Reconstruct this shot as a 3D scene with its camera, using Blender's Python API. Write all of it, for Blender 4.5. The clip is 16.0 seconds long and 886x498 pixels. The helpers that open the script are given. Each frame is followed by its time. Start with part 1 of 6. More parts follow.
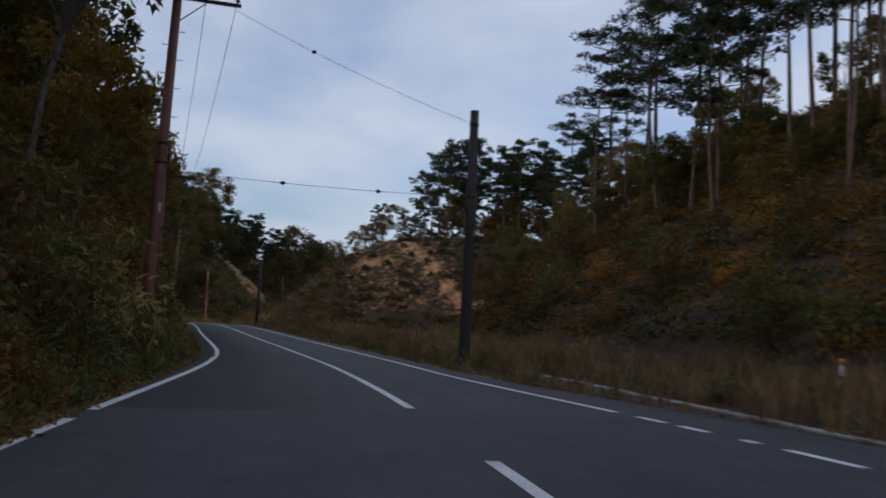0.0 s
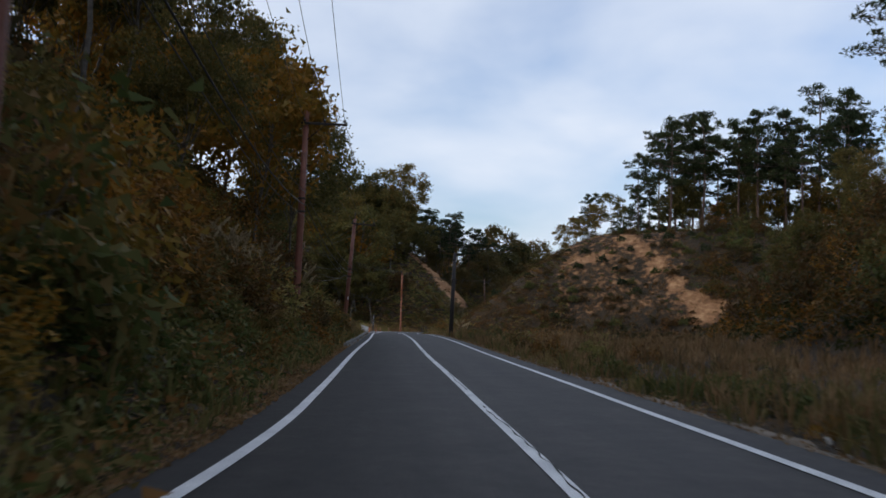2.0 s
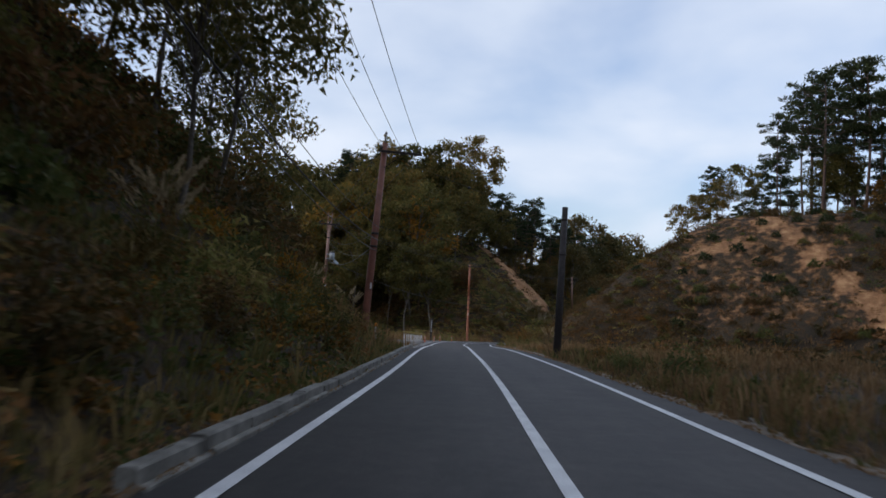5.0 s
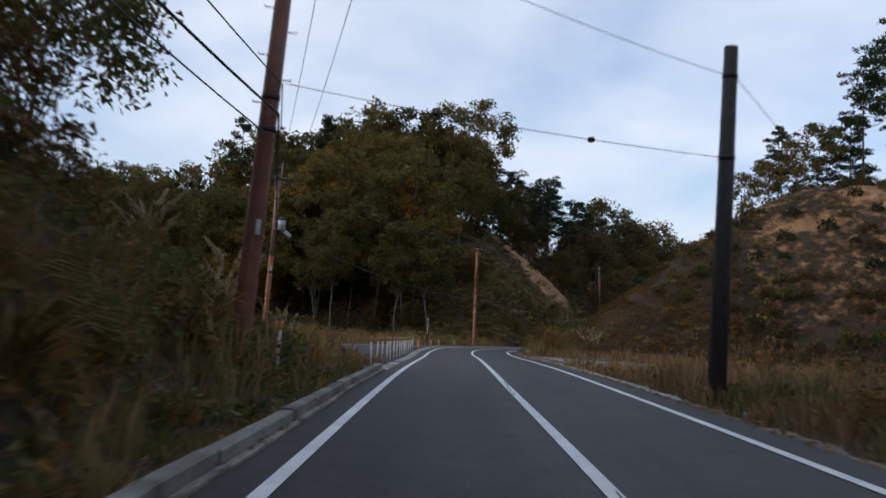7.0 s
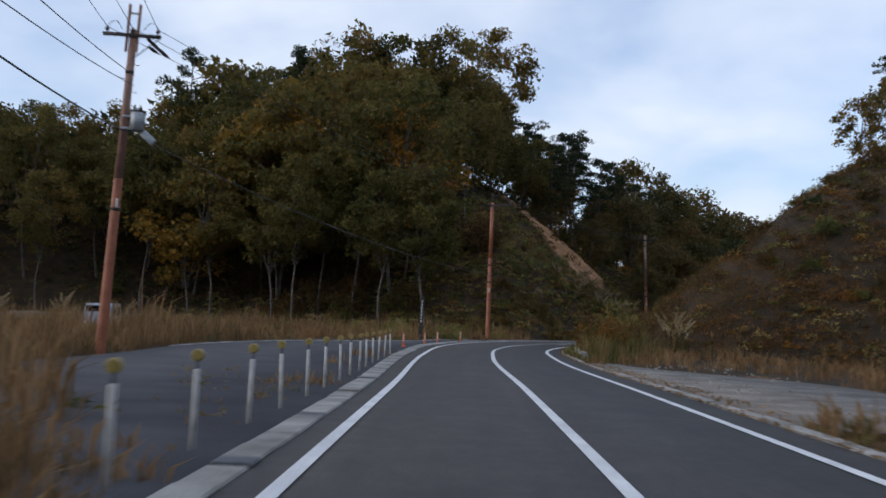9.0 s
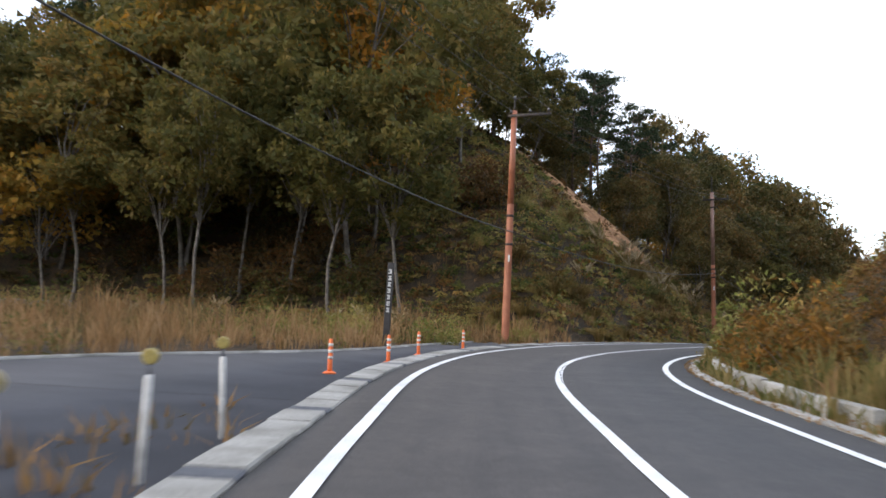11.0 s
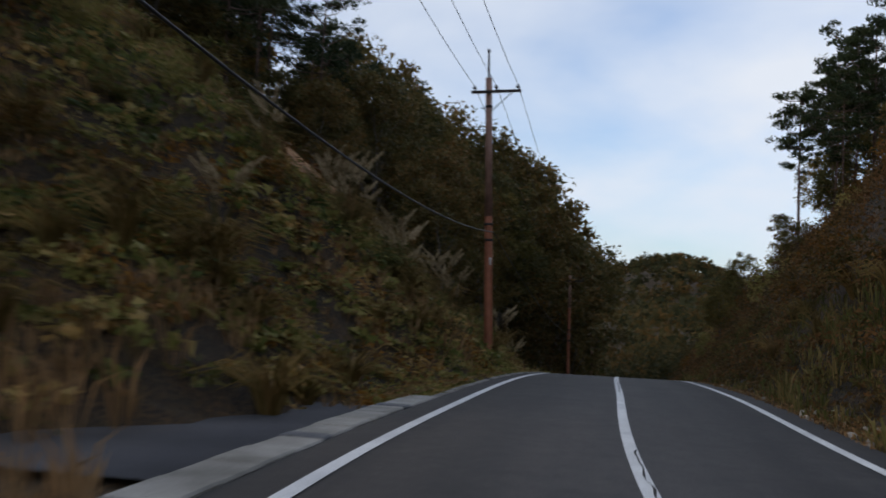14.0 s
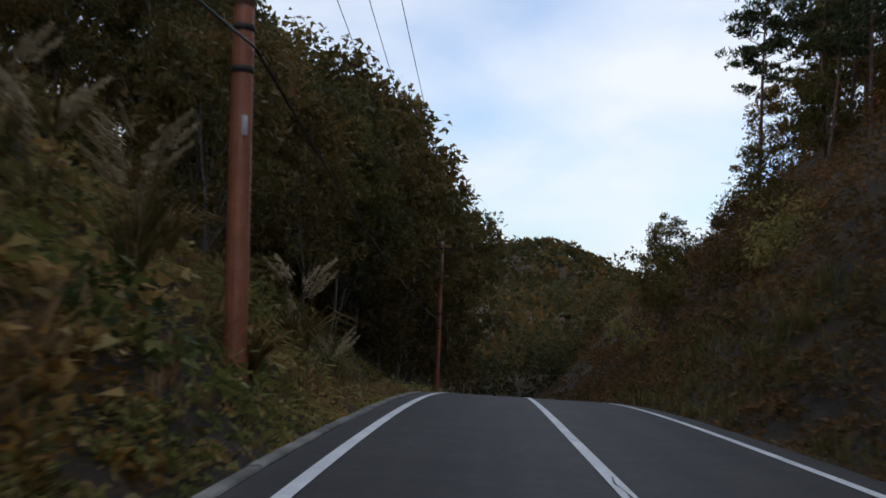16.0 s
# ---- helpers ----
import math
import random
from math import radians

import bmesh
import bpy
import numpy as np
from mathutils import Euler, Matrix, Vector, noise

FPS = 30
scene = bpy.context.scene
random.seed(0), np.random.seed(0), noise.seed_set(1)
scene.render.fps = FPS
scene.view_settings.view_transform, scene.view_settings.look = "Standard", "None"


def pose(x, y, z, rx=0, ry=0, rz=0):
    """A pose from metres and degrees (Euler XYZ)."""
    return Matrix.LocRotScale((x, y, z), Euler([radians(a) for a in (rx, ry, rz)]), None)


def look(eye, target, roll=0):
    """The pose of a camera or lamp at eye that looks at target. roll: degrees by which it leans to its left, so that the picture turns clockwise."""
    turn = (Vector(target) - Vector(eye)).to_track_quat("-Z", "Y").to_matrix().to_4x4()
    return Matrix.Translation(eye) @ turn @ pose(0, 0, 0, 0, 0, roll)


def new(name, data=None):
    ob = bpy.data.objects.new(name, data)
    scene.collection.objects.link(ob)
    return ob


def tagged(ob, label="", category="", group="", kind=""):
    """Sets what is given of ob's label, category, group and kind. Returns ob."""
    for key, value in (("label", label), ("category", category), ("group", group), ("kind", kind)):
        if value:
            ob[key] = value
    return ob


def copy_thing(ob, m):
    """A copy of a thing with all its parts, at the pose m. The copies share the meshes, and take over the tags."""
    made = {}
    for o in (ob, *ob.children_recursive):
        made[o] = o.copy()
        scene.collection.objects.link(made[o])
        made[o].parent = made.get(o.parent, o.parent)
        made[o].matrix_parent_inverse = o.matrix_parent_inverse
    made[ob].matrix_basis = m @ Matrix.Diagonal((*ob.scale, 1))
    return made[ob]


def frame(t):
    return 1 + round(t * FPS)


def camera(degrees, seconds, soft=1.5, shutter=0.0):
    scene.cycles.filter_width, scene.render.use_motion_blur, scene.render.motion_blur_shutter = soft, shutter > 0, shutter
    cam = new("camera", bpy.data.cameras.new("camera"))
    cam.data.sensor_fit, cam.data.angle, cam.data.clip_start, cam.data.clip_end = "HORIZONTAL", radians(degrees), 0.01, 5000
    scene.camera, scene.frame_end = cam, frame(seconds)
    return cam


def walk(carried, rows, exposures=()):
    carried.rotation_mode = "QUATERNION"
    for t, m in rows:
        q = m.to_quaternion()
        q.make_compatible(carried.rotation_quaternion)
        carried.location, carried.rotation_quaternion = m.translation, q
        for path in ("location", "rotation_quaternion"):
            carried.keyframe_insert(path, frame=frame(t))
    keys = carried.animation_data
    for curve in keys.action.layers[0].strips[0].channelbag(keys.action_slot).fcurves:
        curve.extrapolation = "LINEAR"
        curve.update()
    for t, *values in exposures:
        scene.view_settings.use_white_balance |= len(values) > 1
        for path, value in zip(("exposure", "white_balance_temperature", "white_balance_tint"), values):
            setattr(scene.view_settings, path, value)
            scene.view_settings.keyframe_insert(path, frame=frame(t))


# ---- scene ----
cam = camera(48.4, 16.0, soft=1.6, shutter=0.4)
METRES, EYE, TILT, LEAN, TURN = 205.0, 1.34, 4.3, -2.3, 0.0
ROWS = [
    (0.0, 0.0, 0.0, 0.0, 0.0, 0.0, 0.0),
    (0.5, -0.0025, 0.0271, -0.0019, 4.22, 0.41, 0.15),
    (1.0, -0.0062, 0.0541, -0.0037, 7.53, 0.61, 0.8),
    (1.5, -0.0107, 0.0824, -0.0055, 10.07, 0.7, 1.45),
    (2.0, -0.0161, 0.1096, -0.0074, 11.69, 0.51, 1.74),
    (2.5, -0.0222, 0.1359, -0.0091, 12.76, 0.68, 0.9),
    (3.0, -0.0292, 0.165, -0.011, 13.18, 0.87, 0.83),
    (3.5, -0.0361, 0.194, -0.0128, 13.79, 0.95, 1.45),
    (4.0, -0.0438, 0.2238, -0.0146, 14.72, 0.9, 1.35),
    (6.5, -0.0867, 0.3799, -0.0241, 15.91, 1.02, 1.24),
    (7.0, -0.0957, 0.412, -0.0261, 15.66, 0.93, 1.18),
    (7.5, -0.1045, 0.444, -0.0281, 15.39, 0.72, 1.35),
    (8.0, -0.1134, 0.4772, -0.0302, 15.18, 0.74, 1.82),
    (8.5, -0.1228, 0.5108, -0.0324, 15.45, 0.46, 1.42),
    (9.0, -0.1322, 0.5444, -0.0347, 15.87, 0.1, 1.25),
    (11.5, -0.1792, 0.7109, -0.0472, 14.62, -0.55, 0.71),
    (12.0, -0.1862, 0.7416, -0.0494, 13.11, -0.15, 0.8),
    (12.5, -0.1911, 0.7711, -0.0517, 10.07, -0.32, 0.35),
    (13.0, -0.1936, 0.8004, -0.0539, 5.86, -0.58, 1.06),
    (13.5, -0.1937, 0.8298, -0.0563, 0.86, -0.9, 0.5),
    (14.0, -0.1911, 0.8599, -0.0588, -4.18, -0.73, -0.79),
    (14.5, -0.1866, 0.8883, -0.0614, -8.36, -0.89, -1.99),
    (15.0, -0.1815, 0.9144, -0.0639, -10.22, -1.2, -2.47),
    (15.5, -0.1754, 0.9439, -0.0666, -11.25, -1.34, -2.44),
    (16.0, -0.1695, 0.9709, -0.0694, -11.73, -1.5, -1.92),
]
EXPOSURES = [(0.0, -0.12, 6700, 12), (0.5, 0.24, 6950, 10), (4.2, 0.3, 6900, 10), (6.3, 0.32, 6850, 10), (9.2, 0.42, 6850, 10), (11.3, 1.76, 7800, 10), (12.5, 1.68, 8000, 10), (13.0, 1.3, 7900, 10), (13.5, 0.68, 7600, 10), (14.0, 0.24, 7200, 10), (14.6, 0.36, 7250, 10), (16.0, 0.44, 7250, 10)]
walk(cam, [(t, pose(0, 0, EYE, TILT, LEAN, TURN) @ pose(METRES * x, METRES * y, METRES * z, 90 + pitch, roll, yaw)) for t, x, y, z, yaw, pitch, roll in ROWS],
     EXPOSURES)

# ---- light ----
SUN_EL, SUN_AZ = radians(18), radians(-120)
world = bpy.data.worlds.new("evening_sky")
scene.world = world
world.use_nodes = True
wn, wl = world.node_tree.nodes, world.node_tree.links
wn.clear()
w_out, w_bg = wn.new("ShaderNodeOutputWorld"), wn.new("ShaderNodeBackground")
w_sky = wn.new("ShaderNodeTexSky")
w_sky.sky_type, w_sky.sun_disc = "NISHITA", False
w_sky.sun_elevation, w_sky.sun_rotation = SUN_EL, SUN_AZ
w_sky.air_density, w_sky.dust_density, w_sky.ozone_density = 1.0, 1.5, 1.5
w_geo, w_sep = wn.new("ShaderNodeTexCoord"), wn.new("ShaderNodeSeparateXYZ")
wl.new(w_geo.outputs["Generated"], w_sep.inputs[0])


def w_math(op, a, b):
    n = wn.new("ShaderNodeMath")
    n.operation = op
    for k, v in enumerate((a, b)):
        if isinstance(v, (int, float)):
            n.inputs[k].default_value = v
        else:
            wl.new(v, n.inputs[k])
    return n.outputs[0]


w_h = w_math("ADD", w_math("MAXIMUM", w_sep.outputs["Z"], 0.0), 0.3)
w_comb = wn.new("ShaderNodeCombineXYZ")
wl.new(w_math("DIVIDE", w_sep.outputs["X"], w_h), w_comb.inputs[0])
wl.new(w_math("DIVIDE", w_sep.outputs["Y"], w_h), w_comb.inputs[1])
w_noise = wn.new("ShaderNodeTexNoise")
w_noise.inputs["Scale"].default_value, w_noise.inputs["Detail"].default_value = 1.9, 5.0
w_noise.inputs["Roughness"].default_value, w_noise.inputs["Distortion"].default_value = 0.46, 0.15
wl.new(w_comb.outputs[0], w_noise.inputs["Vector"])
w_ramp = wn.new("ShaderNodeValToRGB")
w_ramp.color_ramp.elements[0].position, w_ramp.color_ramp.elements[1].position = 0.33, 0.66
w_ramp.color_ramp.elements[0].color = (0.22, 0.22, 0.22, 1)
wl.new(w_noise.outputs["Fac"], w_ramp.inputs["Fac"])
w_scale = wn.new("ShaderNodeMix")
w_scale.data_type, w_scale.blend_type = "RGBA", "MULTIPLY"
w_scale.inputs["Factor"].default_value = 1.0
wl.new(w_sky.outputs[0], w_scale.inputs["A"])
SKY_TINT = (1.1, 1.3, 1.7, 1)
w_scale.inputs["B"].default_value = SKY_TINT
w_mix = wn.new("ShaderNodeMix")
w_mix.data_type = "RGBA"
wl.new(w_ramp.outputs["Color"], w_mix.inputs["Factor"])
wl.new(w_scale.outputs["Result"], w_mix.inputs["A"])
CLOUD = (6.15, 7.0, 8.55, 1)
w_mix.inputs["B"].default_value = CLOUD
wl.new(w_mix.outputs["Result"], w_bg.inputs["Color"])
w_bg.inputs["Strength"].default_value = 0.10
wl.new(w_bg.outputs[0], w_out.inputs[0])
sun = new("sun", bpy.data.lights.new("sun", "SUN"))
sun.data.energy, sun.data.angle, sun.data.color = 0.5, radians(20), (1.0, 0.9, 0.8)
sun.matrix_world = look((0, 0, 60), (60 * math.sin(SUN_AZ) * -1, -60 * math.cos(SUN_AZ), 60 - 60 * math.tan(SUN_EL)))

# ---- plain tools ----
rng = np.random.default_rng(7)


def smooth(a, b, v):
    u = np.clip((np.asarray(v, float) - a) / (b - a), 0, 1)
    return u * u * (3 - 2 * u)


def vnoise(x, y, seed=0):
    """Value noise between 0 and 1 with a cell of one metre."""
    x, y = np.asarray(x, float), np.asarray(y, float)
    xi, yi = np.floor(x), np.floor(y)
    u, v = x - xi, y - yi
    u, v = u * u * (3 - 2 * u), v * v * (3 - 2 * v)

    def h(a, b):
        w = np.sin(a * 127.1 + b * 311.7 + seed * 74.7) * 43758.5453
        return w - np.floor(w)
    return (h(xi, yi) * (1 - u) + h(xi + 1, yi) * u) * (1 - v) + (h(xi, yi + 1) * (1 - u) + h(xi + 1, yi + 1) * u) * v


def fbm(x, y, seed=0, octaves=3):
    total, amp = 0, 0.5
    for k in range(octaves):
        total = total + amp * vnoise(x * 2 ** k, y * 2 ** k, seed + k)
        amp *= 0.5
    return total / (1 - 0.5 ** octaves)


def hermite(keys):
    ky, kv = np.array([k[0] for k in keys], float), np.array([k[1] for k in keys], float)
    kt = np.gradient(kv, ky)

    def f(y):
        y = np.clip(np.asarray(y, float), ky[0] + 1e-6, ky[-1] - 1e-6)
        i = np.clip(np.searchsorted(ky, y) - 1, 0, len(ky) - 2)
        w = ky[i + 1] - ky[i]
        u = (y - ky[i]) / w
        return ((2 * u ** 3 - 3 * u ** 2 + 1) * kv[i] + (u ** 3 - 2 * u ** 2 + u) * w * kt[i]
                + (3 * u ** 2 - 2 * u ** 3) * kv[i + 1] + (u ** 3 - u ** 2) * w * kt[i + 1])
    return f


# ---- plan of the road: centre line, height, crossfall ----
road_x = hermite([(-90, 0.5), (-30, 4.6), (-10, 3.1), (8, 0.79), (25, -2.52), (40, -6.4), (58, -11.25), (86, -18.6), (110, -25.17), (132, -31.05),
                  (150, -35.9), (160, -38.03), (167, -38.75), (174, -38.57), (184, -36.94), (200, -33.17), (214, -29.67), (227, -26.2), (240, -22.5), (280, -13), (340, 6)])
road_z = hermite([(-90, -1), (0, 0), (30, 0.05), (80, 0.2), (100, 0.23), (112, 0.19), (146, -0.2), (170, -0.35), (187, -0.5), (199, -0.66),
                  (211, -1.05), (225, -1.8), (240, -3.1), (270, -6.6), (340, -15)])


def bank(y):
    return 0.02 * smooth(142, 160, y) * (1 - smooth(178, 196, y))


def road_frame(y):
    """Centre x, and the cosine and sine of the way that the road runs."""
    x, s = road_x(y), (road_x(np.asarray(y) + 0.5) - road_x(np.asarray(y) - 0.5))
    n = np.sqrt(1 + s * s)
    return x, 1 / n, s / n


def on_road(y, d, up=0.0):
    """The world place d metres to the right of the centre line, square to it."""
    x, c, s = road_frame(y)
    return x + d * c, y - d * s, road_z(y) - bank(y) * np.minimum(d, 0) + up


def lateral(x, y):
    c = road_x(y)
    s = road_x(y + 0.5) - road_x(y - 0.5)
    return (x - c) / np.sqrt(1 + s * s)


def soft_min(a, b, k=2.0):
    return -np.logaddexp(-a / k, -b / k) * k


def half_left(y):
    return 3.3 + 1.3 * (1 - smooth(8, 38, y))


def half_right(y):
    return 3.2 + 2.3 * (1 - smooth(8, 27, y))


def lot_edge(y):
    """Outer edge of the lay-by and of the side road's mouth."""
    return -4.3 - 8.0 * smooth(117, 135, y) * (1 - smooth(146, 168, y)) - 1.2 * smooth(146, 160, y)


def hill_parts(x, y):
    d = lateral(x, y)
    zr = road_z(y)
    D = -d
    # wooded bank beside the first stretch, ending in a nose
    bank_l = np.minimum(0.97 * (D - 4.3 - 1.0 * (1 - smooth(8, 38, y))), 11.5 - 0.25 * (D - 15.5)) * (1 - smooth(97, 113, y + 0.3 * (D - 7)))
    # wooded hill with the cut slope and the slip
    edge = 219.5 + (-35 - x) * 0.55
    t1 = D - 5.0 + 1.25 * smooth(193, 204, y) - np.maximum(0, y - edge) * 0.9 - 30 * (1 - smooth(150, 182, y))
    t2 = y - 187 + np.maximum(0, -75 - x) * 0.6
    hill_l = soft_min(soft_min((1.04 - 0.2 * smooth(198, 212, y)) * t1, 0.62 * t2, 1.0), 19 + 0.03 * t2 - 0.3 * np.maximum(0, -72 - x), 2.0)
    far_l = soft_min(0.85 * (D - 6.5) * smooth(205, 225, y), 17 + zr * 0.3, 2.0)
    # hill to the right of the first stretch
    n1 = (x + 3.6) * 0.96 + (y - 97) * 0.275
    hill_r = soft_min(soft_min(0.62 * n1, 0.9 * (x - 2), 1.0), 27 + 0.05 * n1, 3.0) * (1 - smooth(112, 150, y))
    # bare hill, and the bank that it forms beside the road
    toe = 163 - 0.12 * (x + 10)
    bare = soft_min(soft_min((0.74 + 0.24 * smooth(166, 182, y) + 0.27 * smooth(190, 206, y)) * (d - 4.6 + 0.8 * smooth(188, 204, y)), 0.78 * (y - toe), 1.0), 18 - 0.1 * np.maximum(0, y - 225), 1.5)
    gully = soft_min(0.5 * (x - 8), 0.5 * (y - 95), 1.0)
    gully = soft_min(gully, 9 + 0 * x, 2.0) * (1 - smooth(190, 220, y))
    return d, zr, bank_l, hill_l, far_l, hill_r, bare, gully


def ground(x, y):
    """Height of the ground without the road's own surface."""
    x, y = np.asarray(x, float), np.asarray(y, float)
    d, zr, *hills = hill_parts(x, y)
    rise = np.zeros_like(d)
    for h in hills:
        rise = np.maximum(rise, h)
    near = smooth(3.5, 9, np.abs(d))
    bumps = (fbm(x / 7, y / 7, 3) - 0.5) * 1.6 * smooth(0.5, 4, rise) + (fbm(x / 2.3, y / 2.3, 9, 2) - 0.5) * 0.28 * near
    r = np.hypot(x + 20, y - 130)
    dx, dy = x + 35, y - 200
    r2, az = np.hypot(dx, dy), np.degrees(np.arctan2(dx, dy))
    notch = smooth(-14, 0, az) * (1 - smooth(40, 60, az))
    far = smooth(190, 480, r) * (22 + 30 * fbm(x / 160, y / 160, 21)) * (1 - notch)
    far = far + notch * ((8 + 52 * np.exp(-((r2 - 760) / 130) ** 2) * np.exp(-((az - 17) / 6) ** 2) + 12 * fbm(x / 90, y / 90, 77)) * smooth(90, 260, r2))
    flat = zr - 0.14 - bank(y) * np.clip(d, -6, 0) - 0.22 * smooth(0.0, 1.2, d - lot_edge(y)) * (1 - smooth(-3.6, -3.3, d)) * smooth(114, 118, y) * (1 - smooth(178, 182, y))
    return flat + rise + bumps + far * smooth(20, 60, np.abs(d))


# ---- materials ----
def material(name, rough=0.8, metal=0.0):
    m = bpy.data.materials.new(name)
    m.use_nodes = True
    b = m.node_tree.nodes["Principled BSDF"]
    b.inputs["Roughness"].default_value, b.inputs["Metallic"].default_value = rough, metal
    return m, m.node_tree.nodes, m.node_tree.links, b


def ramp_node(nodes, stops):
    r = nodes.new("ShaderNodeValToRGB")
    e = r.color_ramp.elements
    while len(e) < len(stops):
        e.new(0.5)
    for k, (p, c) in enumerate(stops):
        e[k].position, e[k].color = p, (*c, 1)
    return r


def noise_node(nodes, links, scale, detail=4, rough=0.55, source="Object"):
    n = nodes.new("ShaderNodeTexNoise")
    n.inputs["Scale"].default_value, n.inputs["Detail"].default_value, n.inputs["Roughness"].default_value = scale, detail, rough
    if source == "World":
        g = nodes.new("ShaderNodeNewGeometry")
        links.new(g.outputs["Position"], n.inputs["Vector"])
    else:
        c = nodes.new("ShaderNodeTexCoord")
        links.new(c.outputs[source], n.inputs["Vector"])
    return n


def mix_node(nodes, links, a, b, fac, blend="MIX"):
    m = nodes.new("ShaderNodeMix")
    m.data_type, m.blend_type = "RGBA", blend
    for key, v in (("A", a), ("B", b), ("Factor", fac)):
        if isinstance(v, (int, float)):
            m.inputs[key].default_value = v
        elif isinstance(v, tuple):
            m.inputs[key].default_value = (*v, 1)
        else:
            links.new(v, m.inputs[key])
    return m.outputs["Result"]


def bump_node(nodes, links, height, strength, distance, b):
    n = nodes.new("ShaderNodeBump")
    n.inputs["Strength"].default_value, n.inputs["Distance"].default_value = strength, distance
    links.new(height, n.inputs["Height"])
    links.new(n.outputs[0], b.inputs["Normal"])


def mottled(name, dark, light, scale, rough=0.8, metal=0.0, bump=0.3, fine=60.0, source="Object", distance=0.01, spread=0.18, grain=(0.72, 1.15)):
    """A surface with stains at one scale and grain at a finer one."""
    m, n, l, b = material(name, rough, metal)
    big, small = noise_node(n, l, scale, 5, source=source), noise_node(n, l, fine, 3, source=source)
    r = ramp_node(n, [(0.5 - spread, dark), (0.5 + spread, light)])
    l.new(big.outputs["Fac"], r.inputs["Fac"])
    g = ramp_node(n, [(0.3, (grain[0],) * 3), (0.7, (grain[1],) * 3)])
    l.new(small.outputs["Fac"], g.inputs["Fac"])
    l.new(mix_node(n, l, r.outputs[0], g.outputs[0], 1.0, "MULTIPLY"), b.inputs["Base Color"])
    bump_node(n, l, small.outputs["Fac"], bump, distance, b)
    return m


def leaf_material(name, colours, patch=0.25, gloss=0.5, by_tree=0.5, thin=0.38):
    """Leaves: colour by leaf, by patch of the place, and by tree."""
    m, n, l, b = material(name, gloss)
    geo, info = n.new("ShaderNodeNewGeometry"), n.new("ShaderNodeObjectInfo")
    big = noise_node(n, l, patch, 2, source="World")
    mix = n.new("ShaderNodeMath")
    mix.operation = "MULTIPLY_ADD"
    l.new(geo.outputs["Random Per Island"], mix.inputs[0])
    mix.inputs[1].default_value = 0.45
    part2 = n.new("ShaderNodeMath")
    part2.operation = "MULTIPLY_ADD"
    l.new(big.outputs["Fac"], part2.inputs[0])
    part2.inputs[1].default_value = 1.1 - by_tree
    sub = n.new("ShaderNodeMath")
    sub.operation = "MULTIPLY_ADD"
    l.new(info.outputs["Random"], sub.inputs[0])
    sub.inputs[1].default_value, sub.inputs[2].default_value = by_tree * 0.8, -0.28 + 0.1 * (0.5 - by_tree)
    l.new(sub.outputs[0], part2.inputs[2])
    l.new(part2.outputs[0], mix.inputs[2])
    tone, full = n.new("ShaderNodeAttribute"), n.new("ShaderNodeMath")
    tone.attribute_name, full.operation = "tone", "ADD"
    l.new(tone.outputs["Fac"], full.inputs[0])
    l.new(mix.outputs[0], full.inputs[1])
    k = len(colours)
    r = ramp_node(n, [((i + 0.5) / k, c) for i, c in enumerate(colours)])
    l.new(full.outputs[0], r.inputs["Fac"])
    l.new(r.outputs[0], b.inputs["Base Color"])
    b.inputs["Specular IOR Level"].default_value = 0.12
    tr = n.new("ShaderNodeBsdfTranslucent")
    l.new(r.outputs[0], tr.inputs["Color"])
    ms = n.new("ShaderNodeMixShader")
    ms.inputs[0].default_value = thin
    l.new(b.outputs[0], ms.inputs[1])
    l.new(tr.outputs[0], ms.inputs[2])
    l.new(ms.outputs[0], n["Material Output"].inputs[0])
    return m


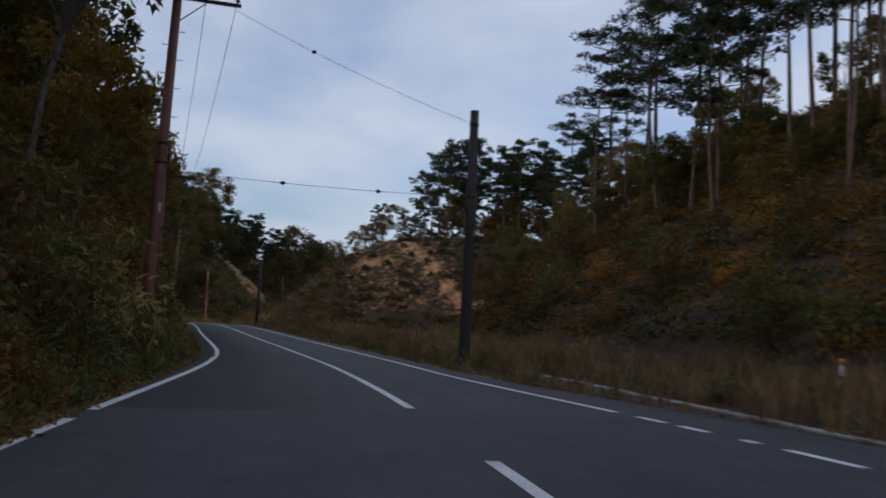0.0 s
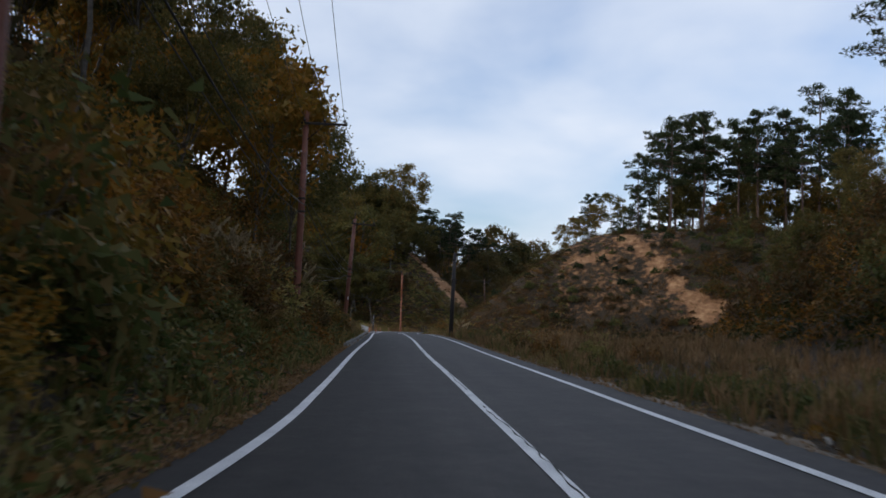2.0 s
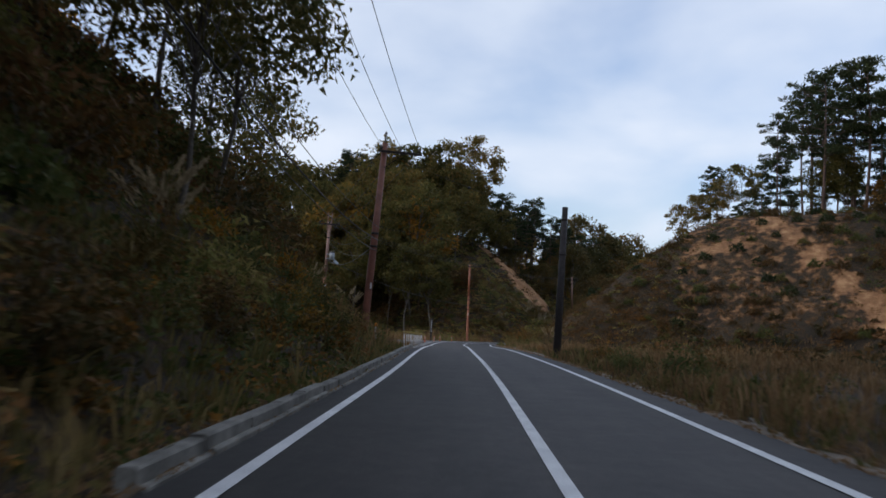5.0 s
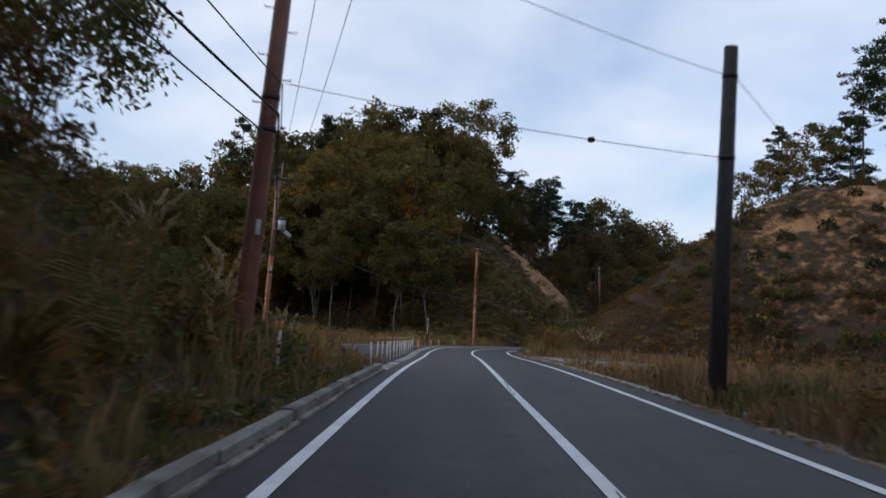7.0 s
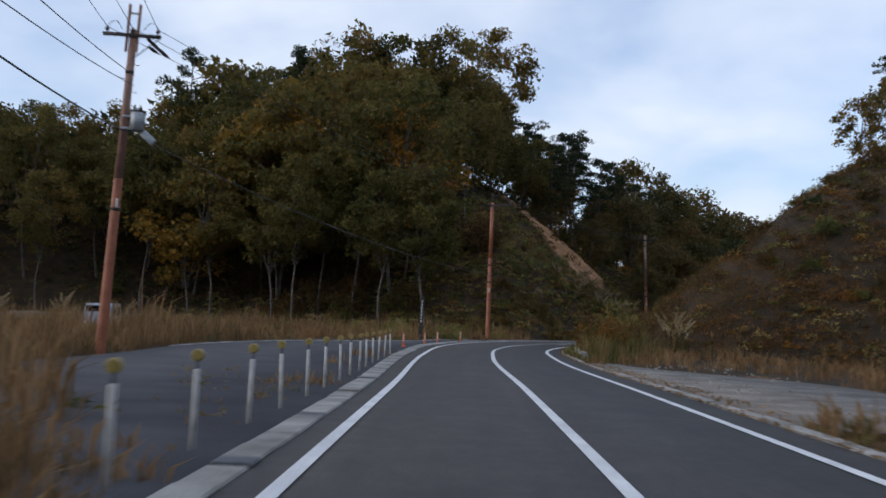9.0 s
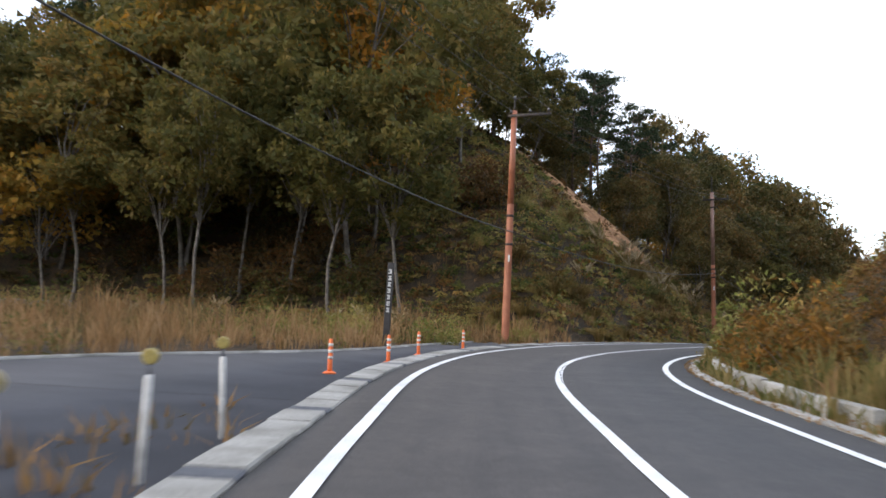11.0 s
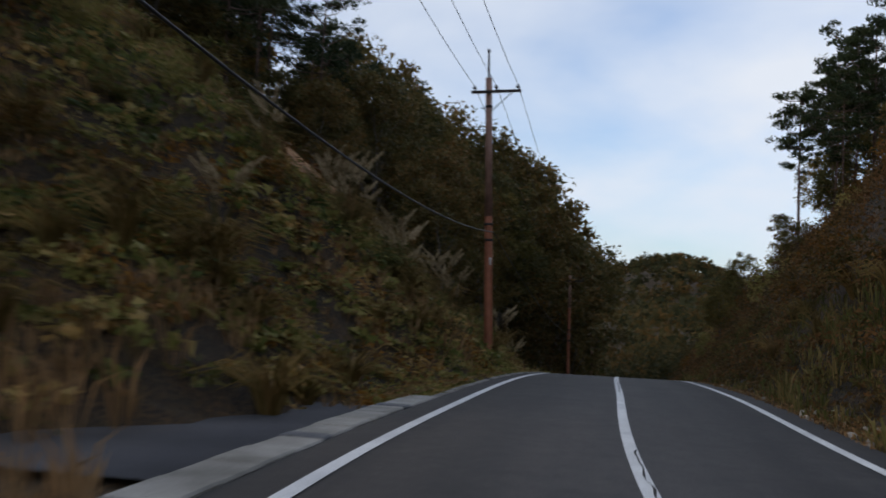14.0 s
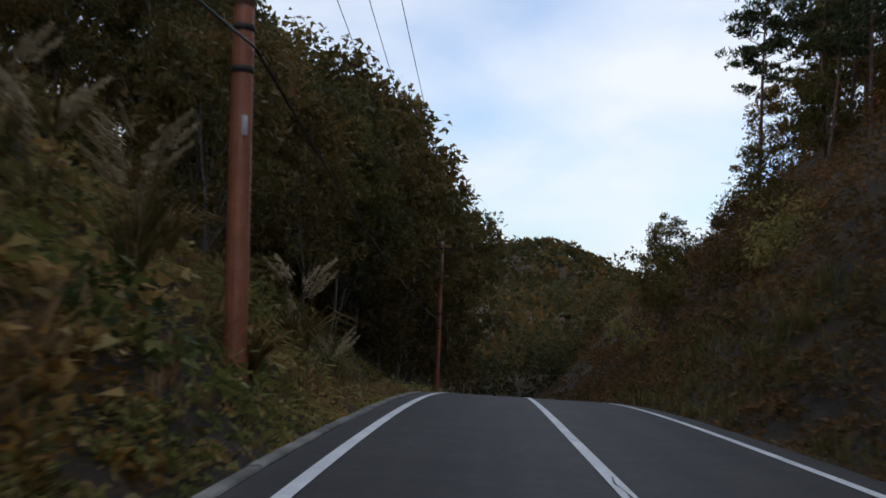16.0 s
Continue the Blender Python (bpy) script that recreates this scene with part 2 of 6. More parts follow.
def asphalt(name, dark, light):
    """Asphalt: grain, stains, and streaks that run with the traffic."""
    m, n, l, b = material(name, 0.78)
    lat, lon, comb = n.new("ShaderNodeAttribute"), n.new("ShaderNodeAttribute"), n.new("ShaderNodeCombineXYZ")
    lat.attribute_name, lon.attribute_name = "lat", "lon"
    l.new(lat.outputs["Fac"], comb.inputs[0])
    l.new(lon.outputs["Fac"], comb.inputs[1])
    scl = n.new("ShaderNodeMapping")
    scl.inputs["Scale"].default_value = (1.6, 0.07, 1)
    l.new(comb.outputs[0], scl.inputs["Vector"])
    streak = n.new("ShaderNodeTexNoise")
    streak.inputs["Scale"].default_value, streak.inputs["Detail"].default_value = 1.0, 6
    l.new(scl.outputs[0], streak.inputs["Vector"])
    stain, grain = noise_node(n, l, 0.9, 6, 0.65, "World"), noise_node(n, l, 55, 3, 0.6, "World")
    r = ramp_node(n, [(0.32, dark), (0.68, light)])
    l.new(stain.outputs["Fac"], r.inputs["Fac"])
    r2 = ramp_node(n, [(0.3, (0.74, 0.74, 0.76)), (0.7, (1.3, 1.27, 1.24))])
    l.new(streak.outputs["Fac"], r2.inputs["Fac"])
    r3 = ramp_node(n, [(0.3, (0.4, 0.4, 0.4)), (0.7, (1.55, 1.55, 1.55))])
    l.new(grain.outputs["Fac"], r3.inputs["Fac"])
    worn = noise_node(n, l, 5.0, 5, 0.7, "World")
    r4 = ramp_node(n, [(0.33, (0.72, 0.71, 0.7)), (0.5, (0.98, 0.97, 0.95)), (0.68, (1.3, 1.27, 1.22))])
    l.new(worn.outputs["Fac"], r4.inputs["Fac"])
    base = mix_node(n, l, r.outputs[0], r4.outputs[0], 1.0, "MULTIPLY")
    col = mix_node(n, l, mix_node(n, l, base, r2.outputs[0], 1.0, "MULTIPLY"), r3.outputs[0], 1.0, "MULTIPLY")
    l.new(col, b.inputs["Base Color"])
    bump_node(n, l, grain.outputs["Fac"], 0.6, 0.006, b)
    return m


M_ASPHALT = asphalt("asphalt", (0.027, 0.025, 0.0265), (0.046, 0.0425, 0.0435))
M_ASPHALT_OLD = asphalt("older_asphalt", (0.021, 0.0205, 0.025), (0.040, 0.038, 0.043))
M_CRACK = mottled("crack", (0.012, 0.012, 0.013), (0.03, 0.03, 0.03), 2.0, 0.9, 0, 0.3, 40, "World")
M_LOT = mottled("old_asphalt", (0.028, 0.029, 0.036), (0.06, 0.06, 0.07), 0.5, 0.85, 0, 0.5, 60, "World", 0.006)
M_PAINT = mottled("road_paint", (0.55, 0.56, 0.58), (0.78, 0.79, 0.8), 1.3, 0.6, 0, 0.3, 45, "World", 0.003)
M_CONCRETE = mottled("concrete", (0.15, 0.145, 0.13), (0.38, 0.37, 0.35), 0.9, 0.85, 0, 0.4, 30, "World", 0.006)
M_POLE = mottled("rust_red_painted_steel", (0.14, 0.045, 0.028), (0.235, 0.082, 0.05), 2.5, 0.55, 0.0, 0.1, 40)
M_POLE_ORANGE = mottled("orange_painted_steel", (0.27, 0.085, 0.042), (0.39, 0.135, 0.07), 2.5, 0.5, 0.0, 0.1, 40)
M_POLE_GREY = mottled("grey_brown_steel", (0.22, 0.115, 0.085), (0.32, 0.18, 0.135), 2.5, 0.55, 0.0, 0.1, 40)
M_WOOD = mottled("tarred_wood", (0.02, 0.016, 0.016), (0.045, 0.035, 0.033), 6, 0.75, 0, 0.5, 50)
M_IRON = mottled("dark_iron", (0.02, 0.018, 0.018), (0.06, 0.045, 0.04), 8, 0.6, 0.5, 0.2, 60)
M_GALV = mottled("galvanised_steel", (0.25, 0.28, 0.3), (0.4, 0.44, 0.46), 5, 0.45, 0.4, 0.1, 60)
M_CABLE = mottled("cable", (0.012, 0.012, 0.013), (0.025, 0.025, 0.026), 3, 0.6, 0, 0.1, 80)
M_BALL = mottled("marker_ball", (0.015, 0.015, 0.018), (0.04, 0.035, 0.035), 8, 0.6, 0, 0.1, 60)
M_WHITE = mottled("white_plastic", (0.38, 0.375, 0.36), (0.68, 0.68, 0.67), 6, 0.5, 0, 0.1, 60)
M_YELLOW = mottled("yellow_reflector", (0.26, 0.2, 0.06), (0.4, 0.31, 0.1), 20, 0.4, 0, 0.1, 60)
M_ORANGE = mottled("orange_rubber", (0.6, 0.10, 0.02), (0.8, 0.17, 0.04), 8, 0.5, 0, 0.1, 60)
M_BOARD = mottled("black_board", (0.012, 0.011, 0.012), (0.03, 0.026, 0.026), 6, 0.6, 0, 0.2, 40)
M_CERAMIC = mottled("brown_ceramic", (0.05, 0.045, 0.045), (0.12, 0.11, 0.11), 20, 0.25, 0, 0.05, 60)
M_BARK = mottled("bark", (0.06, 0.052, 0.045), (0.19, 0.165, 0.14), 3, 0.9, 0, 0.8, 25, "Object", 0.02)
M_PINEBARK = mottled("red_pine_bark", (0.05, 0.032, 0.026), (0.15, 0.09, 0.065), 2.5, 0.9, 0, 0.8, 22, "Object", 0.02)
M_ROCK = mottled("stone", (0.2, 0.18, 0.16), (0.42, 0.39, 0.34), 6, 0.9, 0, 0.5, 30)

L_GREEN = leaf_material("green_leaves", [(0.052, 0.057, 0.019), (0.092, 0.088, 0.026), (0.140, 0.114, 0.035), (0.20, 0.135, 0.040), (0.28, 0.142, 0.036)], thin=0.5)
L_FAR = leaf_material("far_tree_leaves", [(0.028, 0.034, 0.016), (0.045, 0.047, 0.02), (0.08, 0.062, 0.023), (0.125, 0.072, 0.024)], 0.05, 0.7, 0.0, 0.4)
L_AUTUMN = leaf_material("autumn_leaves", [(0.16, 0.115, 0.026), (0.24, 0.145, 0.027), (0.33, 0.155, 0.025), (0.39, 0.15, 0.022)])
L_PINE = leaf_material("pine_needles", [(0.018, 0.028, 0.012), (0.028, 0.042, 0.017), (0.042, 0.055, 0.02), (0.06, 0.06, 0.022)], 0.2, 0.55, thin=0.16)
L_UNDER = leaf_material("undergrowth_leaves", [(0.034, 0.050, 0.015), (0.062, 0.083, 0.023), (0.098, 0.112, 0.034), (0.155, 0.128, 0.045), (0.24, 0.118, 0.04)], 0.3, 0.5, 0.0)
L_RUST = leaf_material("rusty_undergrowth", [(0.030, 0.036, 0.012), (0.055, 0.052, 0.016), (0.10, 0.062, 0.018), (0.18, 0.085, 0.02), (0.30, 0.145, 0.03)], 0.22, 0.55, 0.0)
L_SLOPE = leaf_material("slope_creeper_leaves", [(0.078, 0.096, 0.026), (0.141, 0.155, 0.040), (0.222, 0.202, 0.060), (0.323, 0.255, 0.096), (0.390, 0.235, 0.081)], 0.3, 0.5, 0.0)
L_BRUSH = leaf_material("dark_brush_leaves", [(0.035, 0.036, 0.015), (0.063, 0.052, 0.021), (0.112, 0.066, 0.025), (0.161, 0.078, 0.028)], 0.25, 0.55, 0.0)
# Browned leaves; the shade behind the cut slope is put into their colour.
L_SHADED_OAK = leaf_material("shaded_brown_oak_leaves", [(0.055, 0.057, 0.020), (0.090, 0.077, 0.026), (0.144, 0.098, 0.033), (0.213, 0.112, 0.037)])
L_HILL = leaf_material("hillside_scrub_leaves", [(0.018, 0.026, 0.008), (0.036, 0.042, 0.011), (0.075, 0.052, 0.013), (0.17, 0.078, 0.016), (0.30, 0.135, 0.022)], 0.13, 0.55, 0.0)
L_BANK = leaf_material("brown_brush_leaves", [(0.056, 0.046, 0.018), (0.096, 0.062, 0.024), (0.148, 0.080, 0.030), (0.215, 0.104, 0.038)], 0.3, 0.55, 0.0)
L_DRY = leaf_material("dry_grass", [(0.11, 0.085, 0.038), (0.18, 0.112, 0.054), (0.26, 0.148, 0.07), (0.34, 0.215, 0.11)], 0.16, 0.6, 0.0)
L_GRASS = leaf_material("rank_grass", [(0.065, 0.075, 0.022), (0.11, 0.11, 0.034), (0.17, 0.135, 0.05), (0.25, 0.175, 0.075)], 0.2, 0.6, 0.0)
L_PLUME = leaf_material("pampas_plumes", [(0.247, 0.182, 0.104), (0.377, 0.293, 0.182), (0.520, 0.416, 0.273)], 0.5, 0.8, 0.2)

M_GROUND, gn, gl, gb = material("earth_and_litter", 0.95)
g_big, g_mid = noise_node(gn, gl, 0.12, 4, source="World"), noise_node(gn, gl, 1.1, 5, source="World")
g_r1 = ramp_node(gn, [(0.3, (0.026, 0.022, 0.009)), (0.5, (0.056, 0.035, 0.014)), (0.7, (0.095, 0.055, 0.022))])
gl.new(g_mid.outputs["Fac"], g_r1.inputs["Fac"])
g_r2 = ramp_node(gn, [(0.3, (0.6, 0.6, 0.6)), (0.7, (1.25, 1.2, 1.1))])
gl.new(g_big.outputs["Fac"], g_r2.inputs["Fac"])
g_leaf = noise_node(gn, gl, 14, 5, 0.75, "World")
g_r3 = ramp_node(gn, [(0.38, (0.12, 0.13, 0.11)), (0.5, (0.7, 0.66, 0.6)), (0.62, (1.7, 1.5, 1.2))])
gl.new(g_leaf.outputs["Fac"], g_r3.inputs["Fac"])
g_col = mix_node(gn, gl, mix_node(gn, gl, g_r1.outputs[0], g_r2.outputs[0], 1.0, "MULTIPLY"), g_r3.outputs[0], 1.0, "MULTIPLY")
g_attr = gn.new("ShaderNodeAttribute")
g_attr.attribute_name = "bare"
g_s1 = ramp_node(gn, [(0.25, (0.12, 0.06, 0.028)), (0.5, (0.24, 0.122, 0.057)), (0.75, (0.43, 0.26, 0.135))])
gl.new(g_mid.outputs["Fac"], g_s1.inputs["Fac"])
g_edge = gn.new("ShaderNodeMath")
g_edge.operation = "MULTIPLY_ADD"
gl.new(g_mid.outputs["Fac"], g_edge.inputs[0])
g_edge.inputs[1].default_value = 0.9
g_sub = gn.new("ShaderNodeMath")
g_sub.operation = "SUBTRACT"
gl.new(g_attr.outputs["Fac"], g_sub.inputs[0])
g_sub.inputs[1].default_value = 0.45
gl.new(g_sub.outputs[0], g_edge.inputs[2])
g_mask = ramp_node(gn, [(0.42, (0, 0, 0)), (0.6, (1, 1, 1))])
gl.new(g_edge.outputs[0], g_mask.inputs["Fac"])
g_face = ramp_node(gn, [(0.4, (0.85, 0.72, 0.6)), (0.85, (1.35, 1.3, 1.22))])
gl.new(g_attr.outputs["Fac"], g_face.inputs["Fac"])
g_soil = mix_node(gn, gl, g_s1.outputs[0], g_face.outputs[0], 1.0, "MULTIPLY")
gl.new(mix_node(gn, gl, g_col, g_soil, g_mask.outputs[0]), gb.inputs["Base Color"])
bump_node(gn, gl, g_leaf.outputs["Fac"], 1.0, 0.12, gb)


# ---- mesh tools ----
def mesh_from(name, verts, faces, mat, shade=False):
    """A mesh from arrays; faces all of one size."""
    verts, faces = np.asarray(verts, np.float32).reshape(-1, 3), np.asarray(faces, np.int32)
    me = bpy.data.meshes.new(name)
    k = faces.shape[1]
    me.vertices.add(len(verts))
    me.vertices.foreach_set("co", verts.ravel())
    me.loops.add(faces.size)
    me.loops.foreach_set("vertex_index", faces.ravel())
    me.polygons.add(len(faces))
    me.polygons.foreach_set("loop_start", np.arange(len(faces), dtype=np.int32) * k)
    if shade:
        me.polygons.foreach_set("use_smooth", np.ones(len(faces), bool))
    me.materials.append(mat)
    me.update(calc_edges=True)
    return me


def child(name, me, parent, label=""):
    ob = new(name, me)
    ob.parent = parent
    return tagged(ob, label)


def part(name, bm, mat, parent, label="", shade=True):
    """Links a bmesh as one mesh object under a thing or a part."""
    me = bpy.data.meshes.new(name)
    bm.to_mesh(me)
    bm.free()
    me.materials.append(mat)
    if shade:
        for p in me.polygons:
            p.use_smooth = len(p.vertices) == 4 and p.area < 0.4
    return child(name, me, parent, label)


def bm_tube(points, radii, sides=10, bm=None, cap=True):
    bm = bm or bmesh.new()
    pts = [Vector(p) for p in points]
    rings = []
    for i, p in enumerate(pts):
        d = (pts[min(i + 1, len(pts) - 1)] - pts[max(i - 1, 0)]).normalized()
        u = d.cross(Vector((0, 0, 1)) if abs(d.z) < 0.9 else Vector((1, 0, 0))).normalized()
        v = d.cross(u)
        r = radii[i] if isinstance(radii, (list, tuple)) else radii
        rings.append([bm.verts.new(p + (u * math.cos(a) + v * math.sin(a)) * r) for a in (math.tau * k / sides for k in range(sides))])
    for a, b in zip(rings, rings[1:]):
        for k in range(sides):
            bm.faces.new((a[k], a[(k + 1) % sides], b[(k + 1) % sides], b[k]))
    if cap:
        bm.faces.new(rings[0][::-1])
        bm.faces.new(rings[-1])
    bmesh.ops.recalc_face_normals(bm, faces=bm.faces)
    return bm


def bm_box(size, centre=(0, 0, 0), bevel=0.0, bm=None):
    bm = bm or bmesh.new()
    made = bmesh.ops.create_cube(bm, size=1.0, matrix=Matrix.LocRotScale(centre, None, size))
    if bevel:
        edges = list({e for v in made["verts"] for e in v.link_edges})
        bmesh.ops.bevel(bm, geom=edges, offset=bevel, segments=2, profile=0.5, affect="EDGES")
    return bm


def tubes(paths, sides=6):
    """Arrays of many tapered tubes: each path is points (n, 3) and radii (n)."""
    vs, fs, base = [], [], 0
    ang = np.arange(sides) * math.tau / sides
    for pts, rad in paths:
        pts, rad = np.asarray(pts, float), np.asarray(rad, float)
        d = np.gradient(pts, axis=0)
        d /= np.linalg.norm(d, axis=1)[:, None] + 1e-9
        ref = np.where(np.abs(d[:, 2:3]) < 0.9, np.array([[0, 0, 1.0]]), np.array([[1.0, 0, 0]]))
        u = np.cross(d, ref)
        u /= np.linalg.norm(u, axis=1)[:, None]
        v = np.cross(d, u)
        ring = pts[:, None] + (u[:, None] * np.cos(ang)[None, :, None] + v[:, None] * np.sin(ang)[None, :, None]) * rad[:, None, None]
        vs.append(ring.reshape(-1, 3))
        for i in range(len(pts) - 1):
            k = np.arange(sides)
            a, b = base + i * sides + k, base + i * sides + (k + 1) % sides
            fs.append(np.stack([a, b, b + sides, a + sides], 1))
        base += len(pts) * sides
    return np.concatenate(vs), np.concatenate(fs)


def unit(v):
    return v / (np.linalg.norm(v, axis=-1, keepdims=True) + 1e-9)


def leaves(centres, length, width, r, axis=None, droop=0.0):
    """Pointed leaves at the centres: vertices and faces. axis: their long way, else random."""
    n = len(centres)
    a = unit(r.normal(size=(n, 3))) if axis is None else unit(axis)
    a[:, 2] -= droop
    a = unit(a)
    b = unit(np.cross(a, unit(r.normal(size=(n, 3)))))
    ln, w = np.broadcast_to(length, n)[:, None] * 0.5, np.broadcast_to(width, n)[:, None] * 0.72
    skew = r.uniform(-0.6, 0.6, (n, 1)) * ln
    v = np.stack([centres - a * ln, centres + b * w + a * skew, centres + a * ln - b * w * 0.5], 1).reshape(-1, 3)
    return v, np.arange(3 * n).reshape(n, 3)


def stuff(name, v, f, mat, label, category):
    return tagged(new(name, mesh_from(name, v, f, mat)), label, category, kind="stuff")


def ribbon(name, y0, y1, d0, d1, up, mat, step=1.0, thick=0.0, label="", category="road", middle=False):
    """A strip along the road between two offsets (numbers or functions), with a skirt of the given thickness."""
    ys = np.linspace(y0, y1, max(2, int((y1 - y0) / step) + 1))
    a, b = (d0(ys) if callable(d0) else np.full_like(ys, d0)), (d1(ys) if callable(d1) else np.full_like(ys, d1))
    cols = [(a, up - thick), (a, up), (b, up), (b, up - thick)] if thick else [(a, up), (b, up)]
    if middle:
        cols.insert(2, (0 * a, up))
    v = np.stack([np.stack(on_road(ys, dd, uu), 1) for dd, uu in cols], 1)
    n, m = len(ys), len(cols)
    f = [((i * m + k), (i * m + k + 1), ((i + 1) * m + k + 1), ((i + 1) * m + k)) for i in range(n - 1) for k in range(m - 1)]
    me = mesh_from(name, v, f, mat)
    lats = np.stack([dd + 0 * ys for dd, uu in cols], 1)
    for key, values in (("lat", lats), ("lon", np.repeat(ys[:, None], m, 1))):
        me.attributes.new(key, "FLOAT", "POINT").data.foreach_set("value", values.astype(np.float32).ravel())
    return tagged(new(name, me), label, category, kind="structure")


# ---- ground, road, markings ----
def stretch(lo, hi, step, out, growth=1.28):
    mid = list(np.arange(lo, hi + step / 2, step))
    left, right, s = [lo], [hi], step
    while left[-1] > -out:
        s *= growth
        left.append(left[-1] - s)
        right.append(right[-1] + s)
    return np.array(left[:0:-1] + mid + right[1:])


gx, gy = stretch(-105, 60, 1.0, 2600), stretch(-20, 300, 1.0, 2600)
GX, GY = np.meshgrid(gx, gy)
GZ = ground(GX, GY)
g_d = lateral(GX, GY)
g_inside = (g_d > -half_left(GY) - 0.3) & (g_d < half_right(GY) + 0.3)
GZ[g_inside] = np.minimum(GZ[g_inside], (road_z(GY) - bank(GY) * np.minimum(g_d, 0) - 0.14)[g_inside])
nx, ny = len(gx), len(gy)
gi = np.arange(nx * ny).reshape(ny, nx)
gf = np.stack([gi[:-1, :-1], gi[:-1, 1:], gi[1:, 1:], gi[1:, :-1]], -1).reshape(-1, 4)
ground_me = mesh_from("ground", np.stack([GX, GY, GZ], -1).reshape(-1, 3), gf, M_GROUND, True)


def bare_mask(x, y):
    """Where the earth lies open: the face of the bare hill, the slip on the cut slope, verges."""
    d, zr, *h = hill_parts(x, y)
    bare_h, hill_l = h[4], h[1]
    face = smooth(1.5, 4, bare_h) * smooth(158, 166, y) * (1 - smooth(186, 196, y)) * smooth(-22, -16, x) * (1 - smooth(0, 6, x))
    rag = 1.6 * (fbm(x / 2.2, y / 2.2, 91) - 0.5)
    patch = 0 * x
    for px, py, rx, ry in ((-6.6, 183.2, 3.6, 2.2), (-12.6, 179.2, 4.2, 1.0), (5.0, 166.8, 4.6, 2.6), (0.8, 172.4, 1.7, 2.6), (-2.4, 176.6, 1.6, 2.2), (-4.5, 180.5, 1.5, 2.0), (2.6, 169.6, 2.0, 2.2)):
        patch = np.maximum(patch, np.exp(-((x - px) / rx) ** 2 - ((y - py) / ry) ** 2 + rag))
    rim = 219.5 + (-35 - x) * 0.55 - 3.2 + 1.6 * (fbm(x / 3, y / 9, 84) - 0.5)
    wide = 2.2 + 1.8 * smooth(-50, -43, x) + 1.6 * (fbm(x / 2.5, y / 2.5, 83) - 0.5)
    slip = 1.5 * np.exp(-((y - rim) / wide) ** 2) * smooth(-57, -53, x) * (1 - smooth(-41.5, -39, x))
    gravel = smooth(3.2, 4.2, d) * (1 - smooth(9, 11, d)) * smooth(122, 127, y) * (1 - smooth(147, 152, y)) * 0.5
    return np.clip(np.maximum.reduce([0.44 * face, 1.0 * patch, 1.2 * slip, gravel]), 0, 1)


bare_attr = ground_me.attributes.new("bare", "FLOAT", "POINT")
bare_attr.data.foreach_set("value", bare_mask(GX, GY).astype(np.float32).ravel())
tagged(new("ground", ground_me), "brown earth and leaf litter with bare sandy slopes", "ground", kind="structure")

ribbon("road", -80, 335, lambda y: -half_left(y), half_right, 0.0, M_ASPHALT, 1.0, 0.25, "dark grey asphalt country road, slightly worn", "road", True)
ribbon("road_patch", -40, 14.2, lambda y: -half_left(y) + 0.02, lambda y: half_right(y) - 0.02, 0.004, M_ASPHALT_OLD, 1.0, 0, "older and darker asphalt at the junction", "road")
MARK = 0.010


def line_left(y):
    return -2.76 - 1.9 * (1 - smooth(6, 38, y)) - 0.08 * smooth(190, 204, y)


def line_right(y):
    return 2.5 + 1.6 * (1 - smooth(5, 26, y)) + 0.13 * smooth(158, 172, y)


def marking(y0, y1, f, label):
    return ribbon("road_marking", y0, y1, lambda y: f(y) - 0.075, lambda y: f(y) + 0.075, MARK, M_PAINT, 0.6, 0, label, "road marking")


def centre_line(y):
    return 0.0 * y


marking(-60, 12.6, line_left, "worn white edge line on asphalt")
marking(13.7, 330, line_left, "continuous white edge line on asphalt")
for k in range(7):
    marking(9.6 - 9 * k - 5, 9.6 - 9 * k, centre_line, "white dash of the centre line")
marking(15.0, 330, centre_line, "continuous white centre line on asphalt")
marking(15.2, 330, line_right, "continuous white edge line on asphalt")
for y0, y1 in ((13.7, 14.5), (12.6, 13.3), (11.5, 11.8), (9.6, 10.9), (7.5, 9), (-50, 7)):
    marking(y0, y1, line_right, "worn remnant of the white edge line")


def crack(y0, y1, d0, seed):
    def mid(y):
        return d0 + 0.06 * (vnoise(y * 0.5, 0 * y, seed) - 0.5) + 0.05 * (vnoise(y * 2.1, 0 * y, seed) - 0.5)
    return ribbon("road_crack", y0, y1, lambda y: mid(y) - 0.008 - 0.008 * np.sin(y * 7), lambda y: mid(y) + 0.010 + 0.006 * np.sin(y * 5), MARK + 0.003, M_CRACK, 0.15, 0, "dark crack along the worn centre line", "road")


for y0, y1, d0 in ((22, 38, 0.02), (41, 47, 0.04), (60, 66, -0.02), (84, 93, 0.03), (104, 109, 0.0), (158.5, 165, 0.03), (171, 177, 0.04), (184, 188, 0.03), (199, 209, 0.02)):
    crack(y0, y1, d0, y0)

